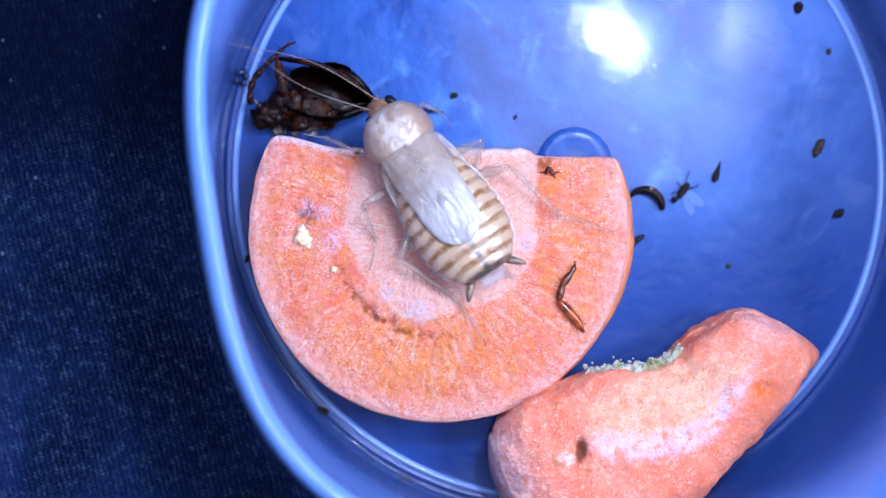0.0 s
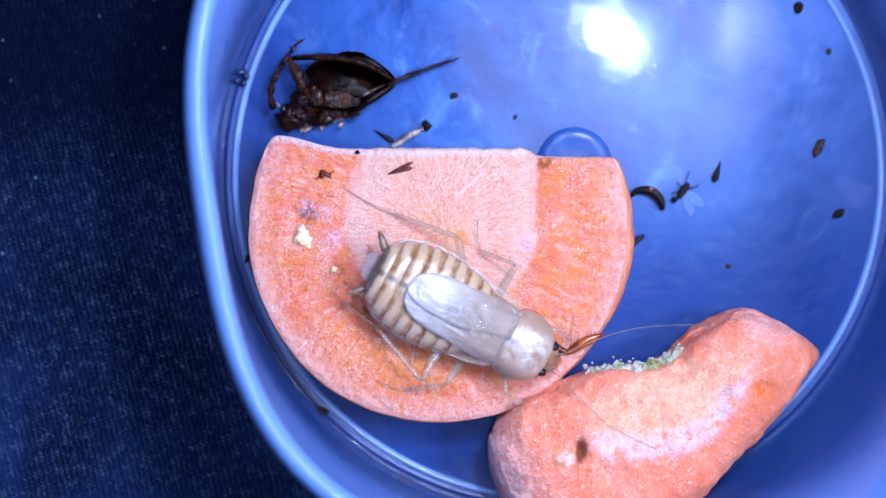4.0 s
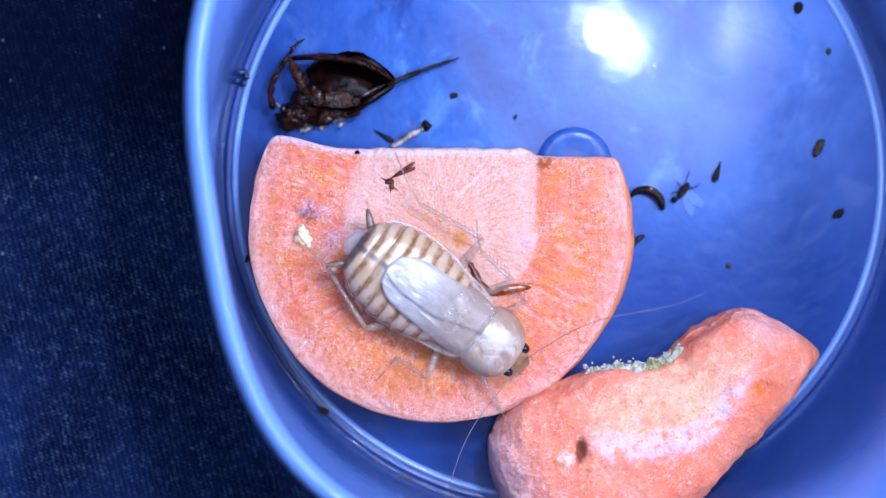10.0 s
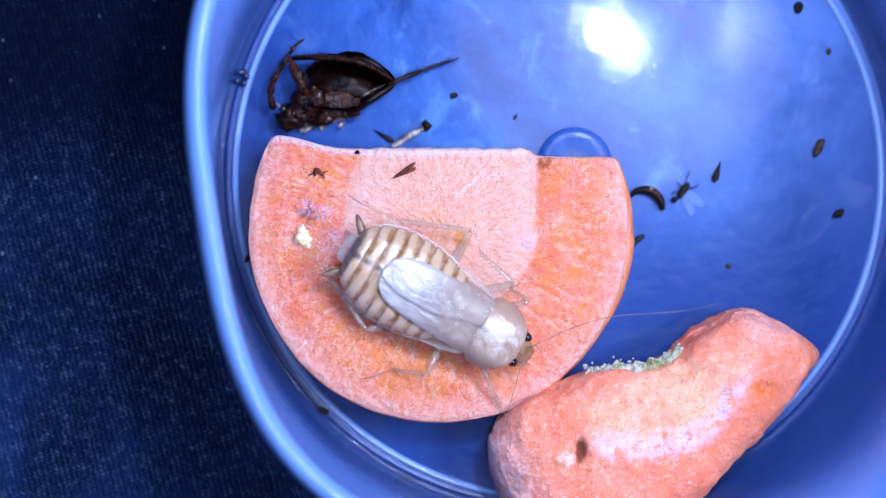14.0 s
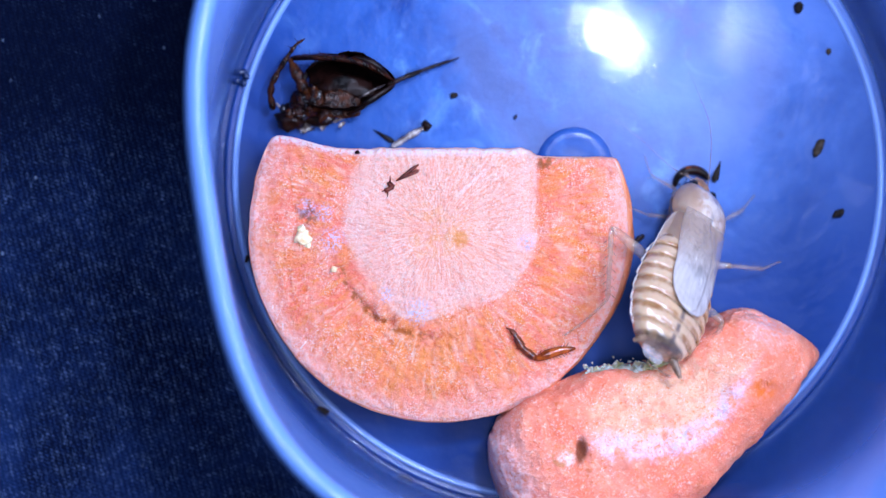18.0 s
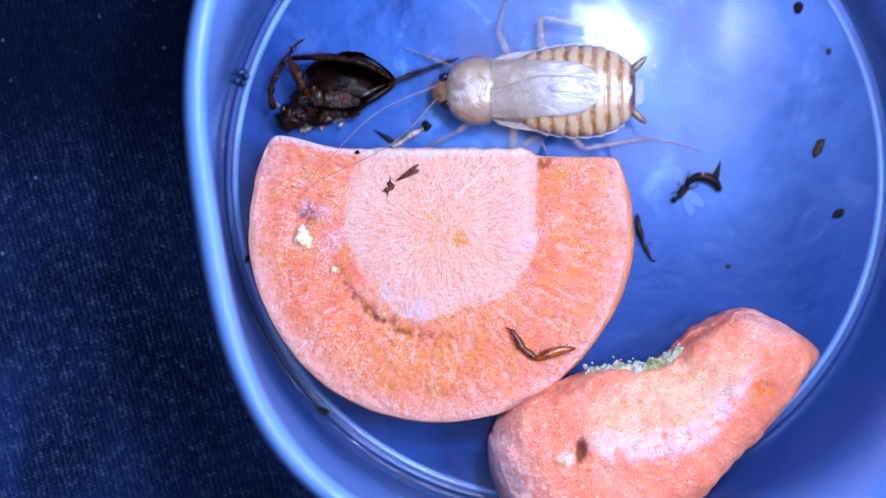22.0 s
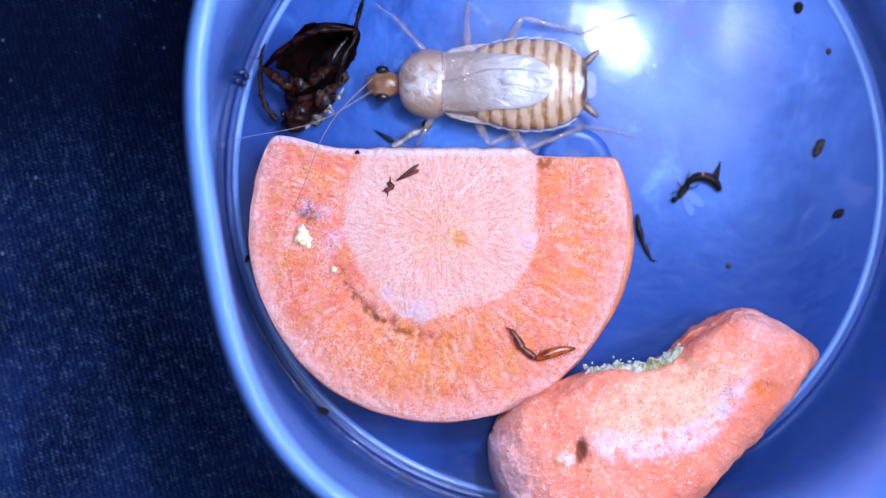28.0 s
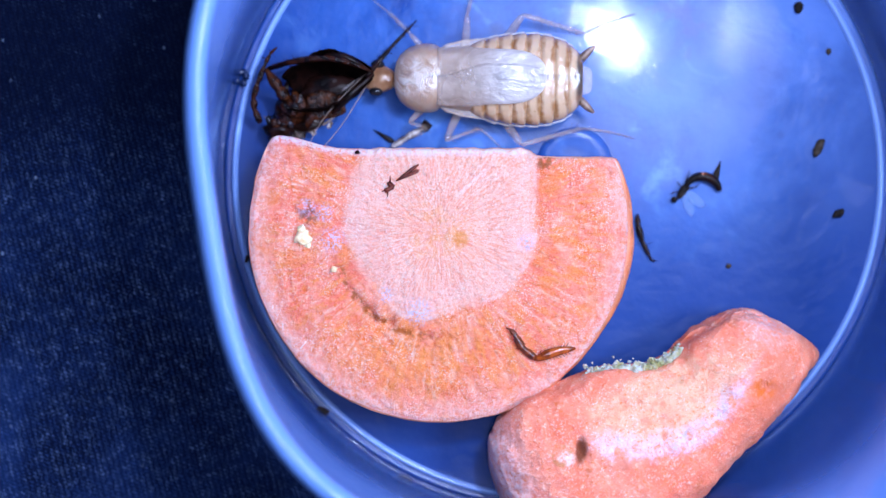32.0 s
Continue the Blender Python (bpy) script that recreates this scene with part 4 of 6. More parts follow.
# ---- the dark dead cockroach ----
def jointed_leg(name, pts, rad, material, parent, label="", spines=0, seed=1):
    rnd = random.Random(seed)
    fine, fr = [], []
    for i in range(len(pts) - 1):
        for k in range(5):
            f = k / 5
            fine.append(Vector(pts[i]).lerp(Vector(pts[i + 1]), f))
            fr.append(lerp(rad[i], rad[i + 1], f) * (1.0 + (0.25 if 0 < k < 4 else -0.12)))
    fine.append(Vector(pts[-1]))
    fr.append(rad[-1])
    bm = tube(fine, fr, 8)
    for i in range(spines):
        j = rnd.randrange(4, len(fine) - 1)
        d = Vector((rnd.uniform(-1, 1), rnd.uniform(-1, 1), rnd.uniform(-0.2, 0.8))).normalized()
        spine(bm, fine[j], fine[j] + d * (0.25 + rnd.uniform(0.25, 0.6)), 0.045)
    return part(name, bm, material, parent, label)


def crumple(size, seed, at, turn=0.0):
    """A torn, folded scrap of dry skin."""
    bm = bmesh.new()
    nu, nv = 14, 9
    grid = [[], []]
    for i in range(nu + 1):
        for layer in (0, 1):
            row = []
            for j in range(nv + 1):
                u, v = 2 * i / nu - 1, 2 * j / nv - 1
                k = 1.0 - 0.35 * max(0.0, noise.noise(Vector((u * 2.2, v * 2.2, seed))))
                z = 1.3 * noise.noise(Vector((u * 1.6, v * 1.6, seed + 7))) + 0.5 * noise.noise(Vector((u * 4, v * 4, seed + 3)))
                row.append(bm.verts.new((u * size[0] * k * (1 - 0.3 * v * v), v * size[1] * k * (1 - 0.4 * u * u), z * size[2] - 0.05 * layer)))
            grid[layer].append(row)
    for layer in (0, 1):
        for i in range(nu):
            for j in range(nv):
                g = grid[layer]
                bm.faces.new((g[i][j], g[i + 1][j], g[i + 1][j + 1], g[i][j + 1]))
    edge = [(i, 0) for i in range(nu)] + [(nu, j) for j in range(nv)] + [(i, nv) for i in range(nu, 0, -1)] + [(0, j) for j in range(nv, 0, -1)]
    for (a, b), (c, d) in zip(edge, edge[1:] + edge[:1]):
        bm.faces.new((grid[0][a][b], grid[0][c][d], grid[1][c][d], grid[1][a][b]))
    bmesh.ops.rotate(bm, verts=bm.verts, matrix=Matrix.Rotation(radians(turn), 3, "Z"))
    bmesh.ops.translate(bm, verts=bm.verts, vec=at)
    return bm


def make_husk():
    dead = thing("dead_cockroach", "broken dark brown dead cockroach lying on the cup floor", "insect")
    # hollow abdomen: a shell in overlapping rings, torn open along the top
    nu, nv = 40, 24
    rows = []
    for i in range(nu + 1):
        s = i / nu
        x = -1.3 + 7.9 * s
        mid = lerp(0.1, 0.75, s) + 0.35 * math.sin(s * math.pi)
        w = (1.45 + 1.15 * math.sin(min(1.0, s * 1.25) * math.pi / 1.25 * 0.75)) * max(0.0, 1 - max(0.0, (s - 0.40) / 0.61) ** 1.5) ** 0.7 + 0.10
        w *= 1.0 + 0.05 * ((s * 6) % 1.0)
        tall = [(1.7 + 0.9 * noise.noise(Vector((s * 6, 2 + 5 * k, 1)))) * min(1.0, 2.2 * (1 - s) + 0.1) for k in (0, 1)]
        rim = []
        for thick in (0.0, 0.12):
            line = []
            for j in range(nv + 1):
                # a deep trough: a round bottom between two upright walls
                f = (j / nv) * 1.5 - 0.25
                a = radians(-180 + 180 * max(0.0, min(1.0, f)))
                up = tall[0] * max(0.0, -f) / 0.25 if f < 0 else tall[1] * max(0.0, f - 1) / 0.25
                r = w - thick + 0.12 * noise.noise(Vector((x * 0.8, a * 2, 2))) + 0.07 * noise.noise(Vector((x * 2.5, a * 4, 5)))
                line.append(Vector((x, mid + r * math.cos(a), max(0.1 + thick, 2.35 + r * math.sin(a)) + up)))
            rim += line if thick == 0.0 else list(reversed(line))
        rows.append(rim)
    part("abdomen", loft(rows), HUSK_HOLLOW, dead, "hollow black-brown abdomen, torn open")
    part("abdomen_rib", tube([(-2.7, 2.75, 3.05), (-0.6, 2.75, 4.10), (1.7, 2.62, 4.30), (3.1, 2.4, 4.30), (4.4, 1.94, 4.10), (5.6, 1.4, 3.05), (6.6, 0.74, 2.75)], [0.16, 0.26, 0.30, 0.28, 0.26, 0.22, 0.1], 9), HUSK_RED, dead, "raised shiny red-brown side edge")
    part("abdomen_rib", tube([(2.3, 2.75, 3.50), (3.4, 2.75, 3.60), (4.6, 2.35, 3.60), (5.3, 1.8, 3.50), (6.2, 1.1, 2.55)], [0.12, 0.3, 0.34, 0.26, 0.1], 9), HUSK, dead, "black outer edge of the abdomen")
    part("abdomen_rib", tube([(6.6, 0.6, 2.65), (5.6, -0.1, 2.55), (4.6, -0.8, 3.20), (3.6, -1.55, 3.00), (2.4, -2.25, 2.70)], [0.12, 0.24, 0.3, 0.28, 0.14], 9), HUSK, dead, "black lower edge of the abdomen")
    part("edge_skin", tube([(3.3, -0.9, 3.6), (4.1, -0.45, 3.8), (4.9, 0.0, 3.6), (5.7, 0.42, 3.1)], [0.05, 0.11, 0.12, 0.05], 7), HUSK_SKIN, dead, "silvery strip of dry skin")
    rings = []
    for i in range(29):
        t = i / 28
        step = (t * 5) % 1.0
        w = (0.75 + 0.75 * math.sin(math.pi * (0.15 + 0.7 * t))) * (1 - 0.25 * t)
        rings.append([Vector((p.x, p.y - 1.25 + 0.12 * math.sin(t * 5), p.z + 2.05 - 0.5 * t)) for p in oval(0.2 + 3.2 * t, w, 0.30 + 0.09 * step, 0.5, 0.0, 20, 2.4)])
    part("belly", loft(rings), HUSK_AMBER, dead, "glossy brown belly in overlapping rings")
    part("thorax", lump((1.7, 1.25, 1.3), 0.3, 5.0, 3, None, (-1.2, -1.2, 1.7)), HUSK_RED, dead, "broken red-brown thorax")
    for k, (x, y, z, a, m) in enumerate(((-0.5, -0.55, 2.75, 115, "HUSK_AMBER"), (-1.5, -1.1, 2.75, 130, "HUSK_RED"), (0.3, -1.9, 2.0, 60, "HUSK_RED"))):
        bm = lump((1.15, 0.5, 0.42), 0.16, 2.3 * k + 1, 3)
        bmesh.ops.rotate(bm, verts=bm.verts, matrix=Matrix.Rotation(radians(a), 3, "Z"))
        bmesh.ops.translate(bm, verts=bm.verts, vec=(x, y, z))
        part("coxa", bm, HUSK_AMBER if m == "HUSK_AMBER" else HUSK_RED, dead, "rounded brown leg base")
    for k, (size, at, turn, m) in enumerate((((0.7, 0.4, 0.3), (0.6, -2.3, 1.7), 30, HUSK_SKIN), ((0.4, 0.25, 0.2), (-0.2, -0.5, 3.2), 70, HUSK_SKIN), ((0.4, 0.22, 0.25), (1.7, -3.0, 1.2), 40, HUSK_PALE),
                                             ((1.3, 0.8, 0.8), (-3.0, -2.6, 0.4), 10, HUSK_PALE), ((1.3, 0.9, 0.9), (-1.4, -2.6, 0.3), 60, HUSK_SKIN), ((1.1, 0.6, 0.7), (-0.3, -2.4, 0.2), 100, HUSK_PALE),
                                             ((0.9, 0.4, 0.4), (-2.2, -2.9, 0.2), 130, HUSK_PALE), ((0.8, 0.5, 0.4), (-3.4, -2.2, 0.2), 45, HUSK_SKIN))):
        part("membrane", crumple(size, 3.1 * k + 1, at, turn), m, dead, "crumpled scrap of pale dry skin")
    part("sliver", tube([(-4.4, -0.9, 0.4), (-3.7, -1.7, 0.1), (-2.6, -2.6, -0.1)], [0.05, 0.22, 0.1], 7), HUSK_PALE, dead, "pale empty leg skin")
    part("sliver", tube([(0.2, -2.7, 0.2), (1.1, -2.6, 0.3), (2.1, -2.2, 0.4)], [0.08, 0.17, 0.06], 7), HUSK_PALE, dead, "pale empty leg skin")
    part("head", lump((1.25, 0.95, 1.1), 0.22, 1.0, 3, None, (-3.0, -2.7, 1.5)), HUSK, dead, "dark head")
    part("face_plate", lump((0.75, 0.5, 0.3), 0.3, 6.0, 3, None, (-2.7, -2.1, 2.45)), HUSK_AMBER, dead, "brown face plate")
    part("jaw", lump((0.35, 0.2, 0.25), 0.3, 4.0, 2, None, (-2.2, -2.4, 2.6)), HUSK_AMBER, dead, "amber jaw")
    for side in (-1, 1):
        part("eye", lump((0.3, 0.42, 0.4), 0.1, 4.0 + side, 2, None, (-2.6 + side * 0.95, -2.0 - side * 0.35, 2.2)), EYE, dead, "black eye")
    jointed_leg("leg", [(-1.5, -0.3, 2.9), (-2.0, 0.9, 3.2), (-2.85, 2.75, 3.1)], [0.42, 0.52, 0.24], HUSK_AMBER, dead, "thick brown thigh", 5, 2)
    jointed_leg("leg", [(-4.5, -1.7, 1.9), (-4.7, -0.4, 2.4), (-4.5, 0.6, 2.7), (-3.8, 1.8, 3.0), (-2.8, 3.3, 3.2), (-2.2, 4.1, 3.2), (-1.5, 4.55, 3.1)], [0.26, 0.27, 0.25, 0.22, 0.17, 0.13, 0.07], HUSK_RED, dead, "bent spiny red-brown leg", 16, 3)
    jointed_leg("leg", [(-2.8, 2.8, 3.0), (-0.5, 2.98, 3.2), (2.4, 2.9, 3.1)], [0.18, 0.26, 0.2], HUSK_RED, dead, "spiny shin lying along the abdomen", 22, 4)
    swing = jointed_leg("leg", [(5.9, 0.5, 2.3), (7.4, 1.2, 1.9), (9.2, 2.0, 1.3), (12.4, 3.2, 0.5)], [0.2, 0.2, 0.16, 0.06], HUSK, dead, "outstretched spiny dark leg", 30, 5)
    jointed_leg("leg", [(-0.6, -0.9, 1.2), (-2.2, 0.6, 0.9), (-1.0, 2.6, 0.6), (0.8, 3.2, 0.3)], [0.3, 0.28, 0.18, 0.07], HUSK, dead, "dark leg folded below", 8, 6)
    part("base_shell", lump((2.2, 1.2, 0.7), 0.3, 9.0, 3, None, (-1.0, -1.9, 0.75)), HUSK, dead, "crushed dark underside")
    part("base_shell", lump((2.6, 1.2, 0.7), 0.2, 3.3, 3, None, (2.0, 0.4, 0.7)), HUSK, dead, "crushed dark underside")
    return dead, swing


HUSK_BODY, HUSK_LEG = make_husk()


# ---- loose bits ----
def make_bits():
    """Returns the loose bits that the cockroach shifts."""
    moved = {}
    # leg that lies on the carrot
    bit = thing("detached_leg", "loose amber cockroach leg lying on the carrot slice", "insect leg")
    part("thigh", loft([oval(x, w, w * 0.7, w * 0.7, 0.32, 12, 2.0, y) for x, w, y in ((-0.1, 0.12, 0.0), (0.2, 0.3, 0.02), (1.0, 0.42, 0.12), (2.2, 0.4, 0.18), (3.2, 0.22, 0.1), (3.6, 0.08, 0.05))]), AMBER, bit, "shiny amber thigh")
    bm = bmesh.new()
    for k in range(9):
        x = 0.5 + 0.3 * k
        for side in (-1, 1):
            spine(bm, (x, 0.12 + side * 0.3, 0.35), (x + 0.25, 0.12 + side * 0.62, 0.45), 0.05)
    tagged(part("spine_row", bm, CHIP, bit), "dark spines along the thigh", kind="stuff")
    jointed_leg("shin", [(0.0, 0.0, 0.3), (-0.9, 1.2, 0.35), (-1.3, 2.6, 0.3), (-1.6, 3.1, 0.25)], [0.24, 0.32, 0.24, 0.12], CHIP_AMBER, bit, "red-brown spiny shin", 22, 11)
    moved["leg"] = bit
    # shards on the carrot
    bit = thing("husk_chip", "small dark red-brown husk chip on the carrot slice", "husk")
    part("flake", lump((0.42, 0.26, 0.16), 0.45, 2.0, 2, None, (0, 0, 0.18)), CHIP, bit)
    part("flake", lump((0.2, 0.38, 0.12), 0.4, 5.0, 2, None, (0.18, -0.3, 0.2)), CHIP, bit)
    for a, b in (((-0.3, 0.1), (-0.75, 0.35)), ((0.3, -0.5), (0.7, -0.75)), ((0.1, -0.5), (0.05, -0.95))):
        part("bristle", tube([(*a, 0.2), (*b, 0.12)], [0.08, 0.04], 6), CHIP, bit)
    moved["chip"] = bit
    bit = thing("husk_shard", "narrow dark red husk shard on the carrot slice", "husk")
    for tilt in (-5, 6):
        bm = loft([oval(x, w, 0.12, 0.08, 0.2, 10, 2.0) for x, w in ((-1.15, 0.04), (-0.6, 0.10), (0.2, 0.15), (0.9, 0.16), (1.2 + 0.02 * tilt, 0.05))])
        bmesh.ops.rotate(bm, cent=(-1.15, 0, 0), verts=bm.verts, matrix=Matrix.Rotation(radians(tilt), 3, "Z"))
        part("blade", bm, CHIP, bit, "dark red blade")
    moved["shard"] = bit
    # curved shell on the floor
    bit = thing("curved_husk", "curved dark brown husk shell on the cup floor", "husk")
    rings = []
    for i in range(15):
        s = i / 14
        a = radians(178 - 160 * s)
        c = Vector((1.6 * math.cos(a), 1.45 * math.sin(a) - 0.5, 0.55))
        w = 0.12 + 0.5 * math.sin(math.pi * min(1, 0.1 + 0.8 * s)) * (0.7 + 0.5 * s)
        d = Vector((math.cos(a), math.sin(a), 0))
        rings.append([c + d * (w * math.cos(q) * 0.75) + Vector((0, 0, w * math.sin(q))) for q in [2 * math.pi * k / 10 for k in range(10)]])
    part("shell", loft(rings), HUSK, bit, "glossy dark curved shell")
    part("rim_edge", tube([(-1.3, 0.35, 0.75), (-0.4, 1.15, 0.95), (0.5, 1.1, 1.0)], [0.06, 0.12, 0.06], 6), AMBER, bit, "amber edge")
    moved["shell"] = bit
    bit = thing("leg_sliver", "thin dark leg segment on the cup floor", "insect leg")
    jointed_leg("segment", [(-0.5, 2.0, 0.3), (-0.45, 0.9, 0.35), (0.0, -0.6, 0.3), (0.8, -2.2, 0.25), (1.1, -2.3, 0.25)], [0.12, 0.28, 0.2, 0.1, 0.08], HUSK, bit, "", 4, 21)
    moved["sliver"] = bit

    # still bits
    fly = thing("small_fly", "tiny dead fly with clear wings on the cup floor", "insect", (22.05, 5.36, 0.00), 55)
    part("body", lump((0.95, 0.36, 0.38), 0.15, 2.0, 2, None, (0, 0, 0.42)), PELLET, fly, "dark narrow body")
    part("head", lump((0.3, 0.3, 0.28), 0.1, 3.0, 2, None, (-1.15, 0.2, 0.4)), HUSK, fly, "dark head")
    for k, (x, y, a) in enumerate(((-0.75, -1.15, -125), (0.0, -1.35, -95))):
        wing = lump((1.15, 0.5, 0.03), 0.1, 3.0 + k, 2)
        bmesh.ops.rotate(wing, verts=wing.verts, matrix=Matrix.Rotation(radians(a), 3, "Z"))
        bmesh.ops.translate(wing, verts=wing.verts, vec=(x, y, 0.25 + 0.05 * k))
        part("wing", wing, FLY_WING, fly, "clear glassy wing")
    for y0, y1, x1 in ((0.2, 0.5, 1.9), (-0.2, -0.9, 1.4), (0.1, 0.9, 0.4), (0.2, 0.7, -0.9), (-0.2, -0.6, 0.9)):
        part("leg", tube([(x1 * 0.25, y0, 0.3), (x1 * 0.7, lerp(y0, y1, 0.8), 0.4), (x1, y1, 0.06)], [0.05, 0.05, 0.03], 5), PELLET, fly)
    seed = thing("husk_sliver", "dark pointed husk sliver on the cup floor", "husk", (25.17, 7.02, 0.00), 72)
    part("blade", loft([oval(x, w, w * 0.8, w * 0.5, 0.22, 10, 2.0) for x, w in ((-0.95, 0.12), (-0.6, 0.34), (-0.1, 0.3), (0.5, 0.16), (1.1, 0.03))]), PELLET, seed)
    bit = thing("pale_leg", "empty pale cast leg skin on the cup floor", "insect leg", (-2.81, 10.45, 0.00), 28)
    jointed_leg("shin", [(-2.2, -0.1, 0.35), (-0.6, 0.05, 0.5), (1.3, 0.1, 0.5)], [0.2, 0.3, 0.2], HUSK_PALE, bit, "milky empty shin", 3, 31)
    part("joint", lump((0.45, 0.5, 0.4), 0.2, 3.0, 2, None, (1.55, 0.15, 0.45)), HUSK, bit, "dark joint")
    bit = thing("husk_sliver", "dark thin husk sliver beside the carrot slice", "husk", (-5.20, 10.24, 0.00), -32)
    part("blade", loft([oval(x, w, w * 0.6, w * 0.5, 0.2, 8, 2.0) for x, w in ((-1.4, 0.03), (-0.6, 0.14), (0.4, 0.26), (0.9, 0.1))]), HUSK, bit)
    bit = thing("black_speck", "tiny black speck at the cut side of the carrot", "speck", (-7.50, 8.74, 6.00))
    part("grain", lump((0.22, 0.18, 0.16), 0.3, 3.0, 2, None, (0, -0.25, 0.16)), HUSK, bit)
    crumb = thing("crumb", "pale cream crumb in a pit of the carrot slice", "crumb", (-12.34, 1.00, 5.70))
    part("grain", lump((0.75, 0.62, 0.45), 0.22, 7.0, 3, None, (0, 0, 0.3)), CRUMB, crumb)
    part("grain", lump((0.4, 0.35, 0.3), 0.4, 2.0, 2, None, (-0.1, 0.75, 0.25)), CRUMB, crumb)
    part("grain", lump((0.3, 0.26, 0.25), 0.4, 2.6, 2, None, (0.45, -0.7, 0.2)), CRUMB, crumb)
    crumb = thing("crumb", "tiny pale crumb on the carrot slice", "crumb", (-9.58, -1.79, 6.00))
    part("grain", lump((0.3, 0.25, 0.2), 0.4, 5.0, 2, None, (0, 0, 0.1)), CRUMB, crumb)
    for (x, y, z), a, size, m, label in (
            ((32.66, 22.20, 0.00), 70, (0.65, 0.5, 0.45), PELLET, "small dark round dropping on the cup floor"),
            ((34.48, 9.26, 0.00), 65, (1.05, 0.48, 0.45), PELLET_PALE, "grey-brown oblong dropping on the cup floor"),
            ((36.35, 3.28, 0.00), 25, (0.72, 0.46, 0.42), PELLET, "small black dropping on the cup floor"),
            ((26.26, -1.56, 0.00), 10, (0.3, 0.24, 0.2), PELLET_PALE, "tiny brown speck on the cup floor"),
            ((0.99, 14.09, 0.00), 30, (0.42, 0.32, 0.3), PELLET, "tiny dark speck on the cup floor"),
            ((-11.08, -14.87, 0.00), -20, (0.75, 0.42, 0.35), PELLET, "small dark dropping at the foot of the cup wall"),
            ((-3.54, -21.11, 0.00), -20, (0.85, 0.5, 0.4), PELLET_PALE, "grey-brown dropping at the foot of the cup wall"),
            ((-18.04, -0.94, 0.00), 80, (0.5, 0.25, 0.3), PELLET, "dark speck between carrot and cup wall"),
            ((35.46, 18.15, 0.00), 80, (0.35, 0.25, 0.2), PELLET_PALE, "faint brown speck on the cup floor"),
            ((6.66, 12.12, 0.00), 60, (0.3, 0.16, 0.15), PELLET, "tiny dark speck on the cup floor")):
        bit = thing("dropping", label, "dropping", (x, y, z), a, "droppings in the cup")
        size = tuple(c * 0.88 for c in size)
        part("pellet", lump(size, 0.22, size[0] * 9, 2, None, (0, 0, size[2] * 0.85)), m, bit)
    return moved


MOVED = make_bits()

# ---- what moves: where the cockroach is, second by second ----
TRACK, STANCES = [], []


def track(t, front, tail, z, pitch=0.0, roll=0.0):
    """The shield's front edge and the abdomen's end on the plan, the body's height and its lean."""
    dx, dy = front[0] - tail[0], front[1] - tail[1]
    a = math.degrees(math.atan2(dy, dx))
    if TRACK:
        while a - TRACK[-1][1][5] > 180:
            a -= 360
        while a - TRACK[-1][1][5] < -180:
            a += 360
    TRACK.append((t, (front[0] * 0.5 + tail[0] * 0.5, front[1] * 0.5 + tail[1] * 0.5, z, roll, pitch, a)))


def blend(rows, t):
    """Values between rows, straight from one to the next."""
    if t <= rows[0][0]:
        return rows[0][1]
    for (t0, a), (t1, b) in zip(rows, rows[1:]):
        if t <= t1:
            f = (t - t0) / (t1 - t0)
            if t1 - t0 > 0.6:
                f = smooth01(f)
            return tuple(lerp(p, q, f) for p, q in zip(a, b))
    return rows[-1][1]


def body_pose(t):
    x, y, z, roll, pitch, turn = blend(TRACK, t)
    return pose(x, y, z, roll, pitch, turn)


def stance(t, head, feelers, left, right):
    """Knees, ankles and toes on the plan, kept in the body's own space. head: how far it reaches out, its dip and its turn."""
    inv = body_pose(t).inverted()
    flat = list(head)
    for p in feelers:
        flat += list(inv @ Vector(p))
    for leg in (*left, *right):
        for p in leg:
            flat += list(inv @ Vector(p))
    STANCES.append((t, tuple(flat)))


def along(start, aim, length, z_min=None):
    """Pose with its x axis from start towards aim, keeping the aim's bearing; too short a way on the plan is made up by height."""
    d = aim - start
    flat = math.hypot(d.x, d.y)
    if flat < 1e-6:
        d.x, flat = 1e-3, 1e-3
    reach = min(max(flat, length * 0.45), length * 0.995)
    rise = (length ** 2 - reach ** 2) ** 0.5
    up = d.z >= 0
    dz = rise if up else -rise
    if abs(dz) > abs(d.z):
        dz = d.z
        if abs(dz) > length * 0.9:
            dz = math.copysign(length * 0.9, dz)
    if z_min is not None and start.z + dz < z_min:
        dz = min(z_min - start.z, length * 0.9)
    reach = max(1e-3, length ** 2 - dz ** 2) ** 0.5
    x = Vector((d.x / flat * reach, d.y / flat * reach, dz)).normalized()
    y = Vector((0, 0, 1)).cross(x)
    y = y.normalized() if y.length > 1e-4 else Vector((0, 1, 0))
    z = x.cross(y)
    m = Matrix((x, y, z)).transposed().to_4x4()
    m.translation = start
    return m, start + x * length


def metres(m):
    m = m.copy()
    m.translation *= MM
    return m


track(0, (-5.96, 12.93), (4.52, -2.69), 8.9)
track(0.2, (-7.88, 13.50), (4.13, -2.35), 8.9)
track(0.4, (-6.10, 12.40), (4.28, -3.46), 8.9)
track(0.6, (-4.18, 11.29), (4.61, -5.24), 8.9)
track(0.8, (-2.07, 10.86), (2.69, -6.01), 8.9)
track(0.9, (-1.01, 11.00), (2.55, -6.29), 8.9)
track(1, (-0.40, 11.50), (1.80, -6.40), 8.9)
track(1.1, (-0.10, 11.25), (1.30, -6.60), 8.9)
track(1.2, (-0.82, 11.34), (2.35, -6.82), 8.9)
track(1.3, (-3.12, 10.96), (2.16, -6.20), 8.9)
track(1.4, (-4.52, 10.48), (3.41, -5.57), 8.9)
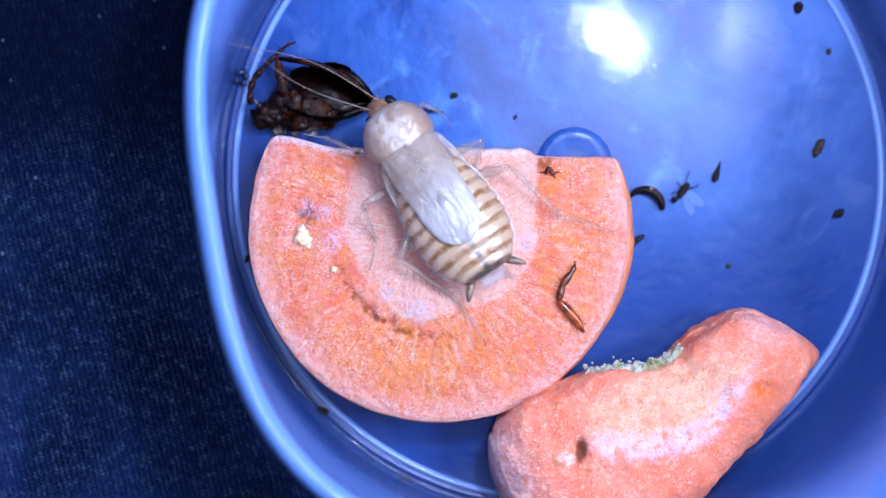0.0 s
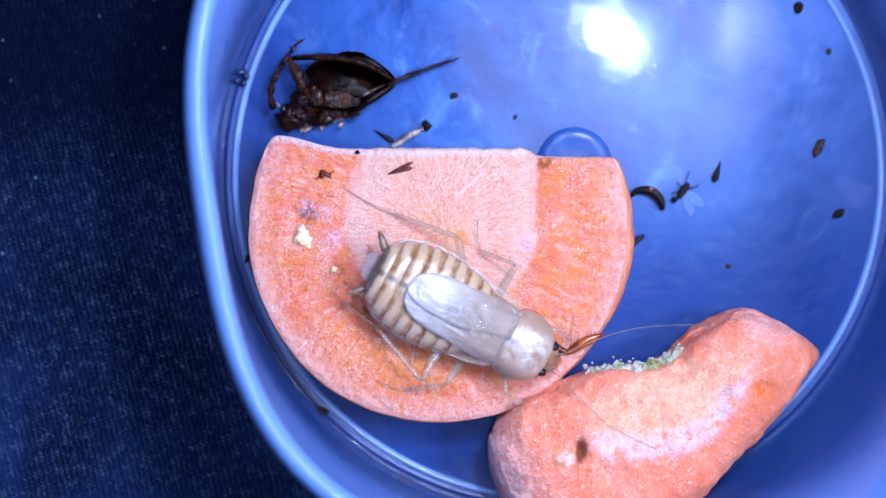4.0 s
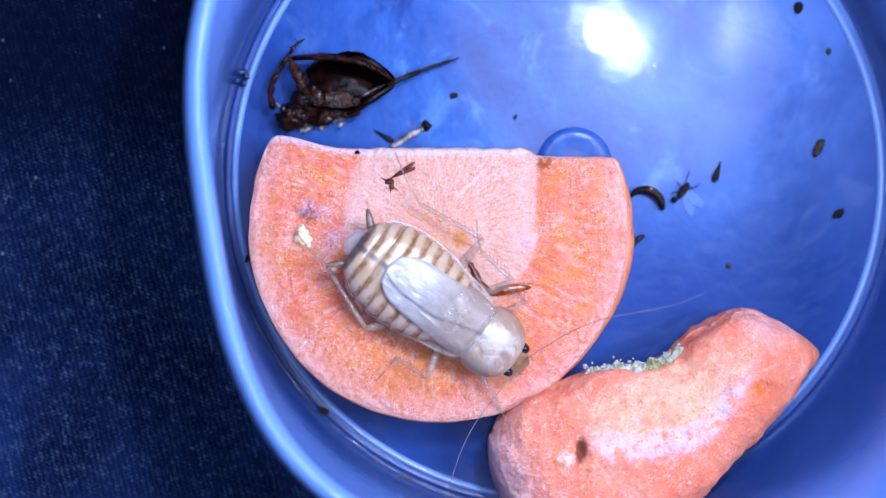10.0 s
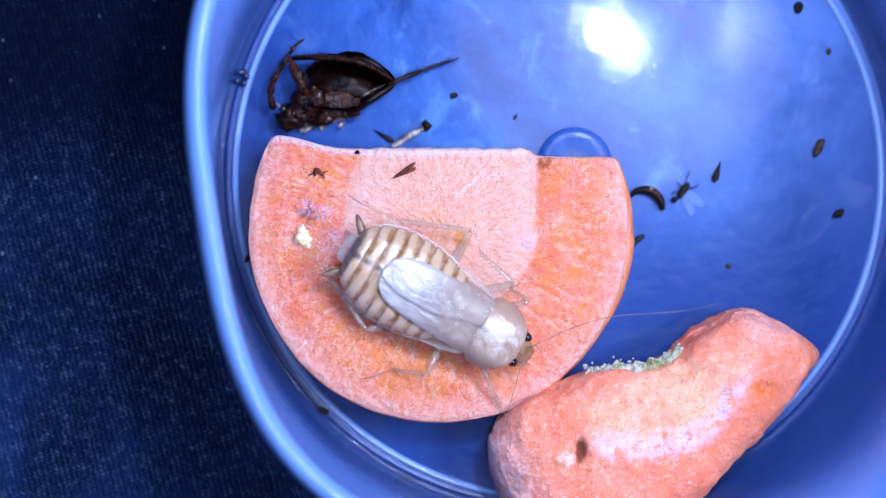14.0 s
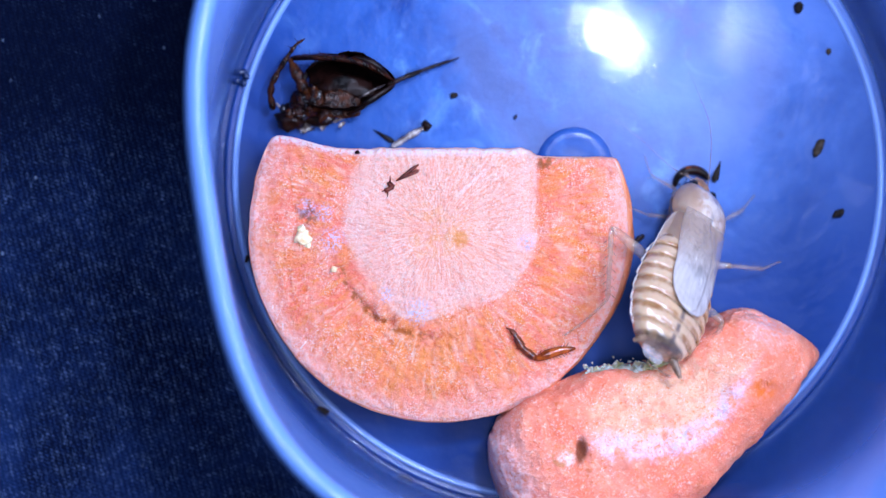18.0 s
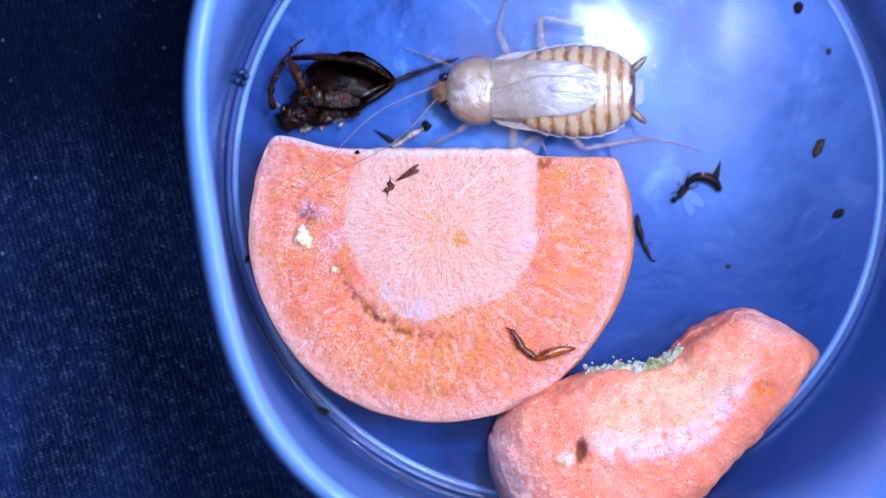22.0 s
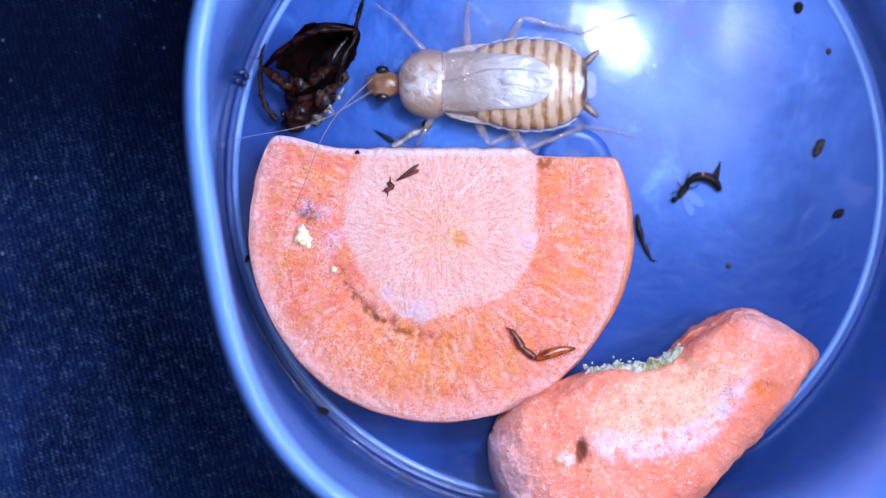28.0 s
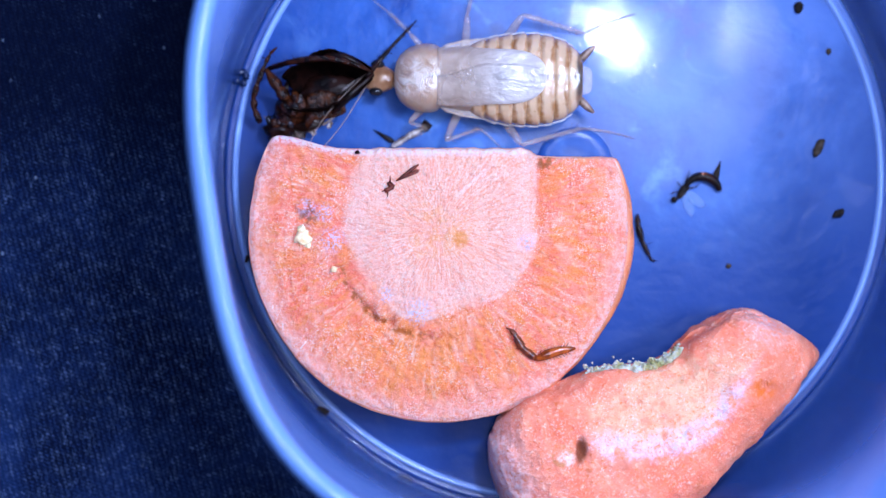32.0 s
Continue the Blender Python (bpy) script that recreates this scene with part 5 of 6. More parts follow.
track(1.5, (-6.29, 8.46), (5.00, -5.00), 8.9)
track(1.6, (-8.12, 6.05), (7.83, -3.32), 8.9)
track(1.7, (-8.84, 3.94), (7.74, -0.62), 8.9)
track(1.8, (-9.47, 1.11), (7.74, 1.01), 8.9)
track(1.9, (-8.84, -1.78), (7.30, 5.19), 8.9)
track(2, (-6.20, -5.00), (5.81, 8.22), 8.9)
track(2.1, (-4.32, -6.68), (3.17, 8.70), 8.9)
track(2.2, (-3.65, -8.51), (-1.30, 9.23), 8.9)
track(2.3, (-2.74, -9.32), (-2.40, 8.94), 8.9)
track(2.4, (-0.48, -10.52), (-3.12, 7.64), 8.9)
track(2.5, (0.05, -11.24), (-3.80, 6.78), 8.9)
track(2.6, (0.43, -11.92), (-4.18, 6.05), 8.9)
track(2.7, (0.77, -12.64), (-3.46, 5.72), 8.9)
track(2.8, (0.43, -13.98), (-3.12, 4.61), 8.9)
track(2.9, (0.77, -14.46), (-3.12, 3.80), 8.9)
track(3, (1.59, -14.94), (-2.84, 2.21), 8.9)
track(3.1, (4.61, -15.09), (-3.46, 1.49), 8.9)
track(3.2, (7.26, -13.17), (-4.32, -0.10), 8.9)
track(3.3, (8.70, -11.39), (-4.52, -0.43), 8.9)
track(3.4, (9.23, -9.42), (-6.44, -1.87), 8.9)
track(3.5, (9.66, -9.56), (-6.20, -1.68), 8.9)
track(5.5, (8.79, -10.60), (-5.86, -0.70), 8.9)
track(6, (8.84, -10.40), (-6.20, -0.85), 8.9)
track(6.5, (7.50, -10.95), (-7.45, 0.15), 8.9)
track(6.8, (6.70, -11.15), (-8.50, 1.05), 8.9)
track(7, (5.67, -11.55), (-7.78, 1.35), 8.9)
track(7.2, (6.20, -11.05), (-7.85, 1.25), 8.9)
track(7.4, (6.45, -10.10), (-7.80, 0.85), 8.9)
track(8, (6.75, -9.90), (-7.65, 0.60), 8.9)
track(13.2, (6.85, -9.90), (-7.60, 0.55), 8.9)
track(13.6, (7.00, -9.00), (-8.10, 0.05), 8.9)
track(14, (7.05, -8.90), (-8.15, -0.05), 8.9)
track(14.5, (7.30, -8.60), (-8.05, 0.05), 8.9)
track(16.5, (18.33, -8.31), (0.48, -2.24), 9.7)
track(16.7, (19.86, -6.73), (1.81, -3.15), 9.7)
track(16.9, (21.45, -4.96), (4.05, -4.96), 9.9)
track(17, (23.73, -4.24), (7.34, -4.96), 9.9, 2)
track(17.1, (24.83, -3.29), (8.34, -5.29), 9.9, 4)
track(17.3, (27.80, -3.21), (12.25, -4.79), 9.4, 10)
track(17.5, (30.20, -4.29), (15.25, -3.09), 8.4, 15)
track(17.7, (31.29, -2.37), (16.03, -5.04), 7.9, 16)
track(17.9, (25.00, 3.44), (16.03, -8.19), 7.9, 24, 22)
track(18, (23.23, 4.67), (18.18, -7.82), 7.5, 30, 30)
track(18.1, (23.98, 5.66), (17.38, -7.76), 6.9, 26, 26)
track(18.3, (24.91, 9.93), (19.57, -7.12), 5.4, 16, 15)
track(18.5, (21.00, 14.70), (25.30, -1.80), 3.9)
track(18.7, (15.60, 17.21), (25.13, 4.82), 3.5)
track(18.9, (9.59, 15.61), (24.65, 9.34), 3.4, 0, -14)
track(19, (6.87, 14.50), (22.52, 11.84), 3.5, 0, -18)
track(19.1, (4.82, 13.86), (21.99, 14.61), 3.4, 0, -14)
track(19.4, (2.82, 12.62), (19.91, 16.39), 3.2)
track(19.6, (1.56, 13.41), (18.19, 14.92), 2.9)
track(20, (0.30, 14.56), (16.83, 14.41), 2.9)
track(21, (-0.10, 14.16), (16.93, 14.06), 2.9)
track(22, (0.30, 14.26), (16.93, 14.26), 2.9)
track(23, (0.66, 14.41), (16.83, 14.56), 2.9)
track(24.4, (0.81, 13.56), (16.53, 14.92), 2.9)
track(25, (0.81, 13.05), (16.18, 15.27), 2.9)
track(25.5, (0.71, 12.80), (16.13, 14.77), 2.9)
track(27.5, (-1.71, 13.96), (14.82, 14.56), 2.9)
track(27.7, (-3.12, 14.56), (13.66, 14.67), 2.9)
track(27.9, (-4.18, 15.47), (12.90, 14.97), 2.9)
track(28, (-4.13, 14.92), (12.75, 14.82), 2.9)
track(30, (-4.28, 15.47), (12.80, 15.07), 2.9)
track(32, (-4.54, 15.42), (12.40, 15.22), 2.9)

stance(0, (0.9, 10, 15), ((-13.61, 15.94, 6.00), (-16.54, 18.32, 10.00)),
       (((-8.22, 8.71, 8.60), (-10.10, 9.66, 6.35), (-11.30, 9.96, 6.20)), ((-6.27, 4.18, 8.60), (-6.39, 2.18, 6.35), (-6.10, -0.05, 6.20)), ((-3.70, -0.54, 8.60), (0.79, -4.11, 6.35), (2.18, -6.00, 6.20))),
       (((-1.99, 12.90, 2.60), (-0.21, 12.24, 0.35), (0.67, 11.22, 0.20)), ((1.85, 8.71, 8.60), (3.02, 8.07, 6.35), (4.51, 7.39, 6.20)), ((5.50, 7.05, 8.60), (10.20, 2.92, 6.35), (14.97, 1.44, 6.20))))
stance(1, (1.0, 10, 0), ((0.28, 17.73, 14.00), (10.51, 11.21, 14.00)),
       (((-5.06, 8.07, 8.60), (-6.88, 9.16, 6.35), (-9.12, 10.16, 6.20)), ((-5.54, 3.94, 8.60), (-5.79, 0.45, 6.35), (-6.15, -1.04, 6.20)), ((-5.54, -2.72, 8.60), (-2.92, -4.80, 6.35), (-0.94, -6.79, 6.20))),
       (((2.63, 9.53, 8.60), (3.61, 9.36, 6.35), (4.66, 10.06, 6.20)), ((4.28, 4.33, 8.60), (5.99, 2.87, 6.35), (8.13, 2.13, 6.20)), ((6.13, 0.05, 8.60), (6.78, -5.99, 6.35), (9.02, -10.46, 6.20))))
stance(1.5, (0.6, 10, 0), ((-8.56, 17.73, 14.00), (-2.98, 16.80, 14.00)),
       (((-8.46, 6.86, 8.60), (-10.10, 5.50, 6.35), (-11.11, 4.51, 6.20)), ((-5.54, 1.99, 8.60), (-7.13, 0.05, 6.35), (-7.14, -1.93, 6.20)), ((-2.63, -2.87, 8.60), (0.79, -5.89, 6.35), (3.77, -7.88, 6.20))),
       (((-4.09, 9.78, 8.60), (-3.17, 10.20, 6.35), (-2.18, 9.96, 6.20)), ((0.78, 6.86, 8.60), (3.27, 6.98, 6.35), (5.26, 6.49, 6.20)), ((6.13, 3.94, 8.60), (9.71, 2.03, 6.35), (12.69, 1.04, 6.20))))
stance(1.8, (0.6, 10, 0), ((-16.54, 1.01, 10.00), (-14.62, 5.34, 10.00)),
       (((-7.98, -1.90, 8.60), (-9.61, -2.92, 6.35), (-10.61, -3.92, 6.20)), ((-3.11, -2.87, 8.60), (-2.18, -4.90, 6.35), (-0.20, -5.90, 6.20)), ((0.78, -2.38, 8.60), (4.75, -3.91, 6.35), (8.73, -4.91, 6.20))),
       (((-8.46, 3.94, 8.60), (-9.61, 5.50, 6.35), (-10.61, 6.49, 6.20)), ((-4.09, 4.91, 8.60), (-5.15, 7.48, 6.35), (-5.65, 8.97, 6.20)), ((-1.17, 4.43, 8.60), (2.28, 6.98, 6.35), (5.75, 7.98, 6.20))))
stance(2, (0.9, 10, 0), ((-6.06, -12.66, 8.00), (-10.95, -9.73, 8.00)),
       (((-3.36, -5.79, 8.60), (-2.43, -6.64, 6.35), (-1.34, -6.15, 6.20)), ((-0.29, -2.87, 8.60), (2.87, -2.92, 6.35), (5.01, -3.92, 6.20)), ((3.21, 0.05, 8.60), (4.75, -2.43, 6.35), (5.75, -4.91, 6.20))),
       (((-8.22, 0.54, 8.60), (-9.51, -1.44, 6.35), (-10.36, -2.92, 6.20)), ((-6.27, 4.57, 8.60), (-4.41, 7.63, 6.35), (-3.47, 10.86, 6.20)), ((-1.75, 9.29, 8.60), (0.79, 9.36, 6.35), (3.27, 9.72, 6.20))))
stance(2.4, (0.95, 12, 0), ((4.69, -13.64, 8.00), (-1.15, -19.19, 10.00)),
       (((2.24, -7.73, 8.60), (3.76, -7.87, 6.35), (4.76, -8.38, 6.20)), ((3.70, -1.90, 8.60), (4.26, 1.04, 6.35), (4.76, 3.02, 6.20)), ((3.21, 1.02, 8.60), (2.28, 5.00, 6.35), (0.79, 7.98, 6.20))),
       (((-3.11, -8.71, 8.60), (-4.16, -10.35, 6.35), (-5.16, -10.86, 6.20)), ((-6.03, -3.84, 8.60), (-7.63, -2.43, 6.35), (-8.13, -0.94, 6.20)), ((-5.54, -0.44, 8.60), (-6.64, 3.52, 6.35), (-7.14, 6.99, 6.20))))
stance(3, (1.0, 10, 0), ((10.56, -19.01, 8.00), (0.81, -22.14, 4.00)),
       (((4.09, -13.67, 8.60), (5.74, -13.07, 6.35), (7.49, -12.84, 6.20)), ((4.09, -5.06, 8.60), (4.36, -1.93, 6.35), (4.76, 0.55, 6.20)), ((3.84, -2.09, 8.60), (0.79, 4.01, 6.35), (-0.69, 10.21, 6.20))),
       (((-0.10, -15.76, 8.60), (-1.09, -16.89, 6.35), (-2.08, -17.40, 6.20)), ((-2.24, -12.21, 8.60), (-5.05, -11.64, 6.35), (-6.64, -10.86, 6.20)), ((-4.91, -8.51, 8.60), (-7.87, -2.92, 6.35), (-9.32, -1.44, 6.20))))
stance(3.5, (0.9, 10, 0), ((20.01, -5.72, 10.00), (13.49, -13.64, 8.00)),
       (((9.29, -6.76, 8.60), (10.70, -7.38, 6.35), (11.45, -6.64, 6.20)), ((5.16, -3.36, 8.60), (3.27, -0.20, 6.35), (2.78, 4.26, 6.20)), ((1.26, 1.02, 8.60), (-4.16, 3.02, 6.35), (-9.12, 5.50, 6.20))),
       (((5.64, -13.33, 8.60), (7.23, -13.82, 6.35), (8.48, -13.83, 6.20)), ((0.29, -12.11, 8.60), (-2.43, -12.33, 6.35), (-5.16, -11.85, 6.20)), ((-1.17, -10.17, 8.60), (-6.14, -6.39, 6.35), (-8.13, -4.91, 6.20))))
stance(6, (0.95, 10, 0), ((25.40, -2.61, 14.00), (13.49, -13.64, 8.00)),
       (((8.95, -6.66, 8.60), (10.10, -7.48, 6.35), (10.81, -6.79, 6.20)), ((5.25, -2.87, 8.60), (2.67, 0.30, 6.35), (2.68, 4.51, 6.20)), ((0.58, 1.36, 8.60), (-5.89, 2.77, 6.35), (-10.86, 6.00, 6.20))),
       (((5.89, -12.69, 8.60), (7.33, -13.62, 6.35), (8.73, -13.83, 6.20)), ((-0.29, -11.24, 8.60), (-2.57, -12.13, 6.35), (-5.55, -11.50, 6.20)), ((-0.78, -10.17, 8.60), (-6.14, -6.39, 6.35), (-8.63, -5.55, 6.20))))
stance(7, (0.95, 10, 0), ((17.79, -7.05, 12.00), (4.77, -15.84, 6.00)),
       (((6.03, -7.83, 8.60), (7.48, -8.22, 6.35), (8.82, -7.88, 6.20)), ((4.09, -2.87, 8.60), (2.87, 0.54, 6.35), (2.68, 4.51, 6.20)), ((2.33, -0.10, 8.60), (-3.07, 4.70, 6.35), (-4.86, 9.96, 6.20))),
       (((3.79, -13.18, 8.60), (4.56, -13.91, 6.35), (5.35, -14.43, 6.20)), ((-0.78, -10.17, 8.60), (-2.18, -10.84, 6.35), (-6.54, -10.66, 6.20)), ((-6.91, -6.76, 8.60), (-10.30, -1.19, 6.35), (-12.84, 1.64, 6.20))))
stance(9, (0.95, 10, 0), ((16.10, -5.54, 14.00), (4.27, -14.85, 6.00)),
       (((6.13, -5.06, 8.60), (6.64, -4.11, 6.35), (6.99, -3.17, 6.20)), ((4.47, -3.45, 8.60), (3.07, 0.05, 6.35), (2.68, 4.51, 6.20)), ((2.63, -0.10, 8.60), (-3.07, 4.51, 6.35), (-4.86, 9.96, 6.20))),
       (((3.79, -11.87, 8.60), (4.36, -12.92, 6.35), (5.06, -14.23, 6.20)), ((-0.88, -9.78, 8.60), (-2.18, -10.65, 6.35), (-5.16, -10.66, 6.20)), ((-6.27, -6.76, 8.60), (-10.10, -1.44, 6.35), (-12.84, 1.54, 6.20))))
stance(12.8, (0.95, 10, 0), ((24.41, -4.92, 12.00), (0.81, -19.77, 3.00)),
       (((6.13, -5.06, 8.60), (6.64, -4.11, 6.35), (6.99, -3.17, 6.20)), ((4.47, -3.45, 8.60), (3.07, 0.05, 6.35), (2.68, 4.51, 6.20)), ((2.63, -0.10, 8.60), (-3.07, 4.51, 6.35), (-4.86, 9.96, 6.20))),
       (((3.79, -11.87, 8.60), (4.36, -12.92, 6.35), (5.06, -14.23, 6.20)), ((-0.88, -9.78, 8.60), (-2.18, -10.65, 6.35), (-5.16, -10.66, 6.20)), ((-6.27, -6.76, 8.60), (-10.10, -1.44, 6.35), (-12.84, 1.54, 6.20))))
stance(13.4, (0.95, 10, 0), ((21.57, -4.92, 12.00), (5.90, -19.77, 3.00)),
       (((6.13, -5.06, 8.60), (6.64, -4.11, 6.35), (6.99, -3.17, 6.20)), ((4.47, -3.45, 8.60), (3.07, 0.05, 6.35), (2.68, 4.51, 6.20)), ((2.24, 0.54, 8.60), (-4.65, 2.77, 6.35), (-11.11, 6.49, 6.20))),
       (((3.79, -11.87, 8.60), (4.36, -12.92, 6.35), (5.06, -14.23, 6.20)), ((-0.88, -9.78, 8.60), (-2.18, -10.65, 6.35), (-5.16, -10.66, 6.20)), ((-6.27, -6.76, 8.60), (-10.10, -1.44, 6.35), (-12.84, 1.54, 6.20))))
stance(14.5, (0.95, 10, 0), ((18.73, -5.63, 12.00), (5.90, -19.26, 3.00)),
       (((6.37, -4.82, 8.60), (6.83, -3.91, 6.35), (7.24, -2.92, 6.20)), ((4.47, -3.45, 8.60), (3.07, 0.05, 6.35), (2.68, 4.51, 6.20)), ((1.99, 0.78, 8.60), (-4.65, 2.77, 6.35), (-11.11, 6.49, 6.20))),
       (((4.18, -11.62, 8.60), (4.75, -12.82, 6.35), (5.26, -14.08, 6.20)), ((-0.88, -9.78, 8.60), (-2.18, -10.65, 6.35), (-5.16, -10.66, 6.20)), ((-6.27, -6.76, 8.60), (-10.10, -1.44, 6.35), (-12.84, 1.54, 6.20))))
stance(16.5, (0.9, 10, 0), ((23.94, 0.52, 12.00), (32.38, -7.40, 14.00)),
       (((16.83, -3.84, 8.60), (18.12, -2.92, 6.35), (18.64, -1.93, 6.20)), ((12.94, -1.41, 8.60), (11.19, 0.05, 6.35), (10.71, 2.03, 6.20)), ((9.05, 1.02, 8.60), (3.76, 1.04, 6.35), (-2.18, 2.53, 6.20))),
       (((15.86, -9.68, 8.60), (17.63, -10.35, 6.35), (19.14, -10.36, 6.20)), ((10.51, -8.95, 8.60), (9.71, -10.35, 6.35), (8.23, -10.86, 6.20)), ((8.56, -8.22, 8.60), (4.26, -7.87, 6.35), (0.79, -7.39, 6.20))))
stance(17, (0.9, 10, 0), ((28.18, 3.25, 16.00), (30.52, -5.35, 14.00)),
       (((20.87, -1.02, 8.60), (21.44, -0.30, 6.35), (21.42, 0.64, 6.20)), ((18.87, -1.02, 8.60), (16.24, 0.74, 6.35), (14.87, 1.78, 6.20)), ((12.74, 1.56, 8.60), (6.49, 0.15, 6.35), (1.04, 1.14, 6.20))),
       (((22.06, -7.61, 10.60), (23.30, -8.24, 8.35), (24.30, -8.73, 8.20)), ((17.52, -8.95, 10.60), (18.13, -10.19, 8.35), (18.44, -11.27, 8.20)), ((15.37, -9.78, 8.60), (10.70, -10.60, 6.35), (7.24, -11.45, 6.20))))
stance(17.5, (0.9, 10, 0), ((30.99, 2.84, 14.00), (35.17, -4.61, 14.00)),
       (((28.13, -0.46, 3.60), (29.65, 0.57, 1.35), (30.20, 1.60, 1.20)), ((23.07, 0.05, 3.60), (22.96, 1.60, 1.35), (23.50, 2.63, 1.20)), ((18.29, 0.54, 8.60), (14.66, -0.45, 6.35), (9.72, -0.45, 6.20))),
       (((28.75, -7.19, 9.60), (30.26, -8.30, 7.35), (30.79, -8.80, 7.20)), ((24.69, -7.13, 10.60), (25.63, -8.72, 8.35), (26.15, -9.71, 8.20)), ((20.23, -6.76, 8.60), (17.63, -8.86, 6.35), (13.68, -10.36, 6.20))))
stance(18, (1.3, -8, 10), ((17.69, 9.60, 12.00), (26.54, 10.22, 12.00)),
       (((20.80, 4.74, 2.60), (19.09, 6.69, 0.35), (18.59, 8.36, 0.20)), ((22.08, 2.70, 2.60), (18.57, 3.11, 0.35), (17.24, 3.89, 0.20)), ((17.17, -0.29, 8.60), (14.16, -6.39, 6.35), (10.71, -7.49, 6.20))),
       (((26.05, 3.01, 2.60), (27.38, 3.58, 0.35), (28.45, 4.72, 0.20)), ((26.82, -1.58, 2.60), (29.10, -1.82, 0.35), (30.01, -1.51, 0.20)), ((24.22, -6.32, 9.60), (22.79, -9.68, 7.35), (19.08, -10.57, 7.20))))
stance(18.4, (1.2, 0, 0), ((16.64, 19.28, 10.00), (24.81, 18.32, 10.00)),
       (((20.95, 10.76, 2.60), (20.02, 11.98, 0.35), (19.00, 13.03, 0.20)), ((20.70, 5.66, 2.60), (18.98, 5.24, 0.35), (17.96, 3.17, 0.20)), ((19.68, 1.07, 2.60), (17.94, 0.05, 0.35), (17.45, -2.54, 0.20))),
       (((25.80, 11.78, 2.60), (27.28, 13.02, 0.35), (28.35, 13.55, 0.20)), ((26.82, 6.68, 2.60), (28.84, 5.76, 0.35), (29.39, 4.72, 0.20)), ((26.82, 1.07, 2.60), (28.32, -1.50, 0.35), (28.87, -5.14, 0.20))))
stance(18.8, (1.2, 5, 0), ((5.76, 15.44, 6.00), (10.73, 20.90, 6.00)),
       (((13.05, 12.80, 2.60), (13.28, 11.98, 0.35), (12.77, 10.44, 0.20)), ((16.62, 10.25, 2.60), (16.91, 9.13, 0.35), (16.67, 7.84, 0.20)), ((19.68, 7.70, 2.60), (21.06, 5.24, 0.35), (21.60, 2.65, 0.20))),
       (((15.09, 18.91, 2.60), (14.83, 20.80, 0.35), (14.33, 22.38, 0.20)), ((20.70, 15.86, 2.60), (22.61, 17.69, 0.35), (23.16, 19.26, 0.20)), ((24.78, 12.80, 2.60), (27.80, 13.54, 0.35), (28.87, 13.03, 0.20))))
stance(19, (1.5, 12, 15), ((3.10, 10.98, 3.00), (1.55, 14.06, 5.00)),
       (((10.50, 10.66, 2.60), (10.37, 9.49, 0.35), (9.66, 7.63, 0.20)), ((13.97, 9.84, 2.60), (14.63, 9.28, 0.35), (14.90, 8.26, 0.20)), ((18.71, 7.34, 2.60), (22.25, 5.70, 0.35), (26.17, 1.51, 0.20))),
       (((5.56, 13.51, 2.60), (4.56, 14.47, 0.35), (1.97, 14.28, 0.20)), ((12.24, 19.32, 2.60), (12.76, 22.25, 0.35), (12.88, 23.94, 0.20)), ((16.52, 19.22, 2.60), (23.39, 17.69, 0.35), (26.79, 18.95, 0.20))))
stance(20, (1.0, 8, 0), ((-16.68, 11.68, 9.00), (-6.98, 12.90, 9.00)),
       (((0.66, 10.50, 2.60), (-1.14, 9.70, 0.35), (-2.28, 9.09, 0.20)), ((6.53, 10.40, 2.60), (8.09, 10.06, 0.35), (9.45, 9.29, 0.20)), ((13.56, 8.92, 2.60), (18.26, 10.32, 0.35), (23.68, 9.29, 0.20))),
       (((0.31, 16.98, 2.60), (-1.40, 17.89, 0.35), (-2.80, 18.43, 0.20)), ((5.30, 19.32, 2.60), (5.50, 21.83, 0.35), (5.40, 23.94, 0.20)), ((8.97, 19.63, 2.60), (15.66, 20.02, 0.35), (19.83, 21.86, 0.20))))
stance(23, (1.5, 10, 5), ((-6.59, 6.35, 9.00), (-6.98, 7.32, 9.00)),
       (((1.07, 10.50, 2.60), (-0.99, 9.70, 0.35), (-2.02, 9.09, 0.20)), ((6.42, 10.35, 2.60), (7.99, 10.06, 0.35), (9.45, 9.29, 0.20)), ((13.46, 8.92, 2.60), (18.26, 10.32, 0.35), (23.68, 9.29, 0.20))),
       (((0.31, 16.98, 2.60), (-1.40, 17.89, 0.35), (-2.80, 18.43, 0.20)), ((5.30, 19.32, 2.60), (5.50, 21.83, 0.35), (5.40, 23.94, 0.20)), ((8.87, 19.63, 2.60), (15.46, 20.02, 0.35), (19.63, 21.86, 0.20))))
stance(25, (1.7, 10, 8), ((-6.98, 8.05, 9.00), (-8.44, 8.53, 9.00)),
       (((1.12, 10.25, 2.60), (-1.14, 9.49, 0.35), (-2.02, 9.19, 0.20)), ((6.53, 9.94, 2.60), (8.09, 9.28, 0.35), (8.72, 8.57, 0.20)), ((11.88, 8.92, 2.60), (17.17, 10.37, 0.35), (22.69, 9.50, 0.20))),
       (((0.20, 16.47, 2.60), (-1.24, 17.69, 0.35), (-2.28, 18.22, 0.20)), ((4.69, 18.71, 2.60), (5.50, 21.32, 0.35), (5.40, 23.42, 0.20)), ((7.80, 19.53, 2.60), (13.80, 19.71, 0.35), (17.96, 21.65, 0.20))))
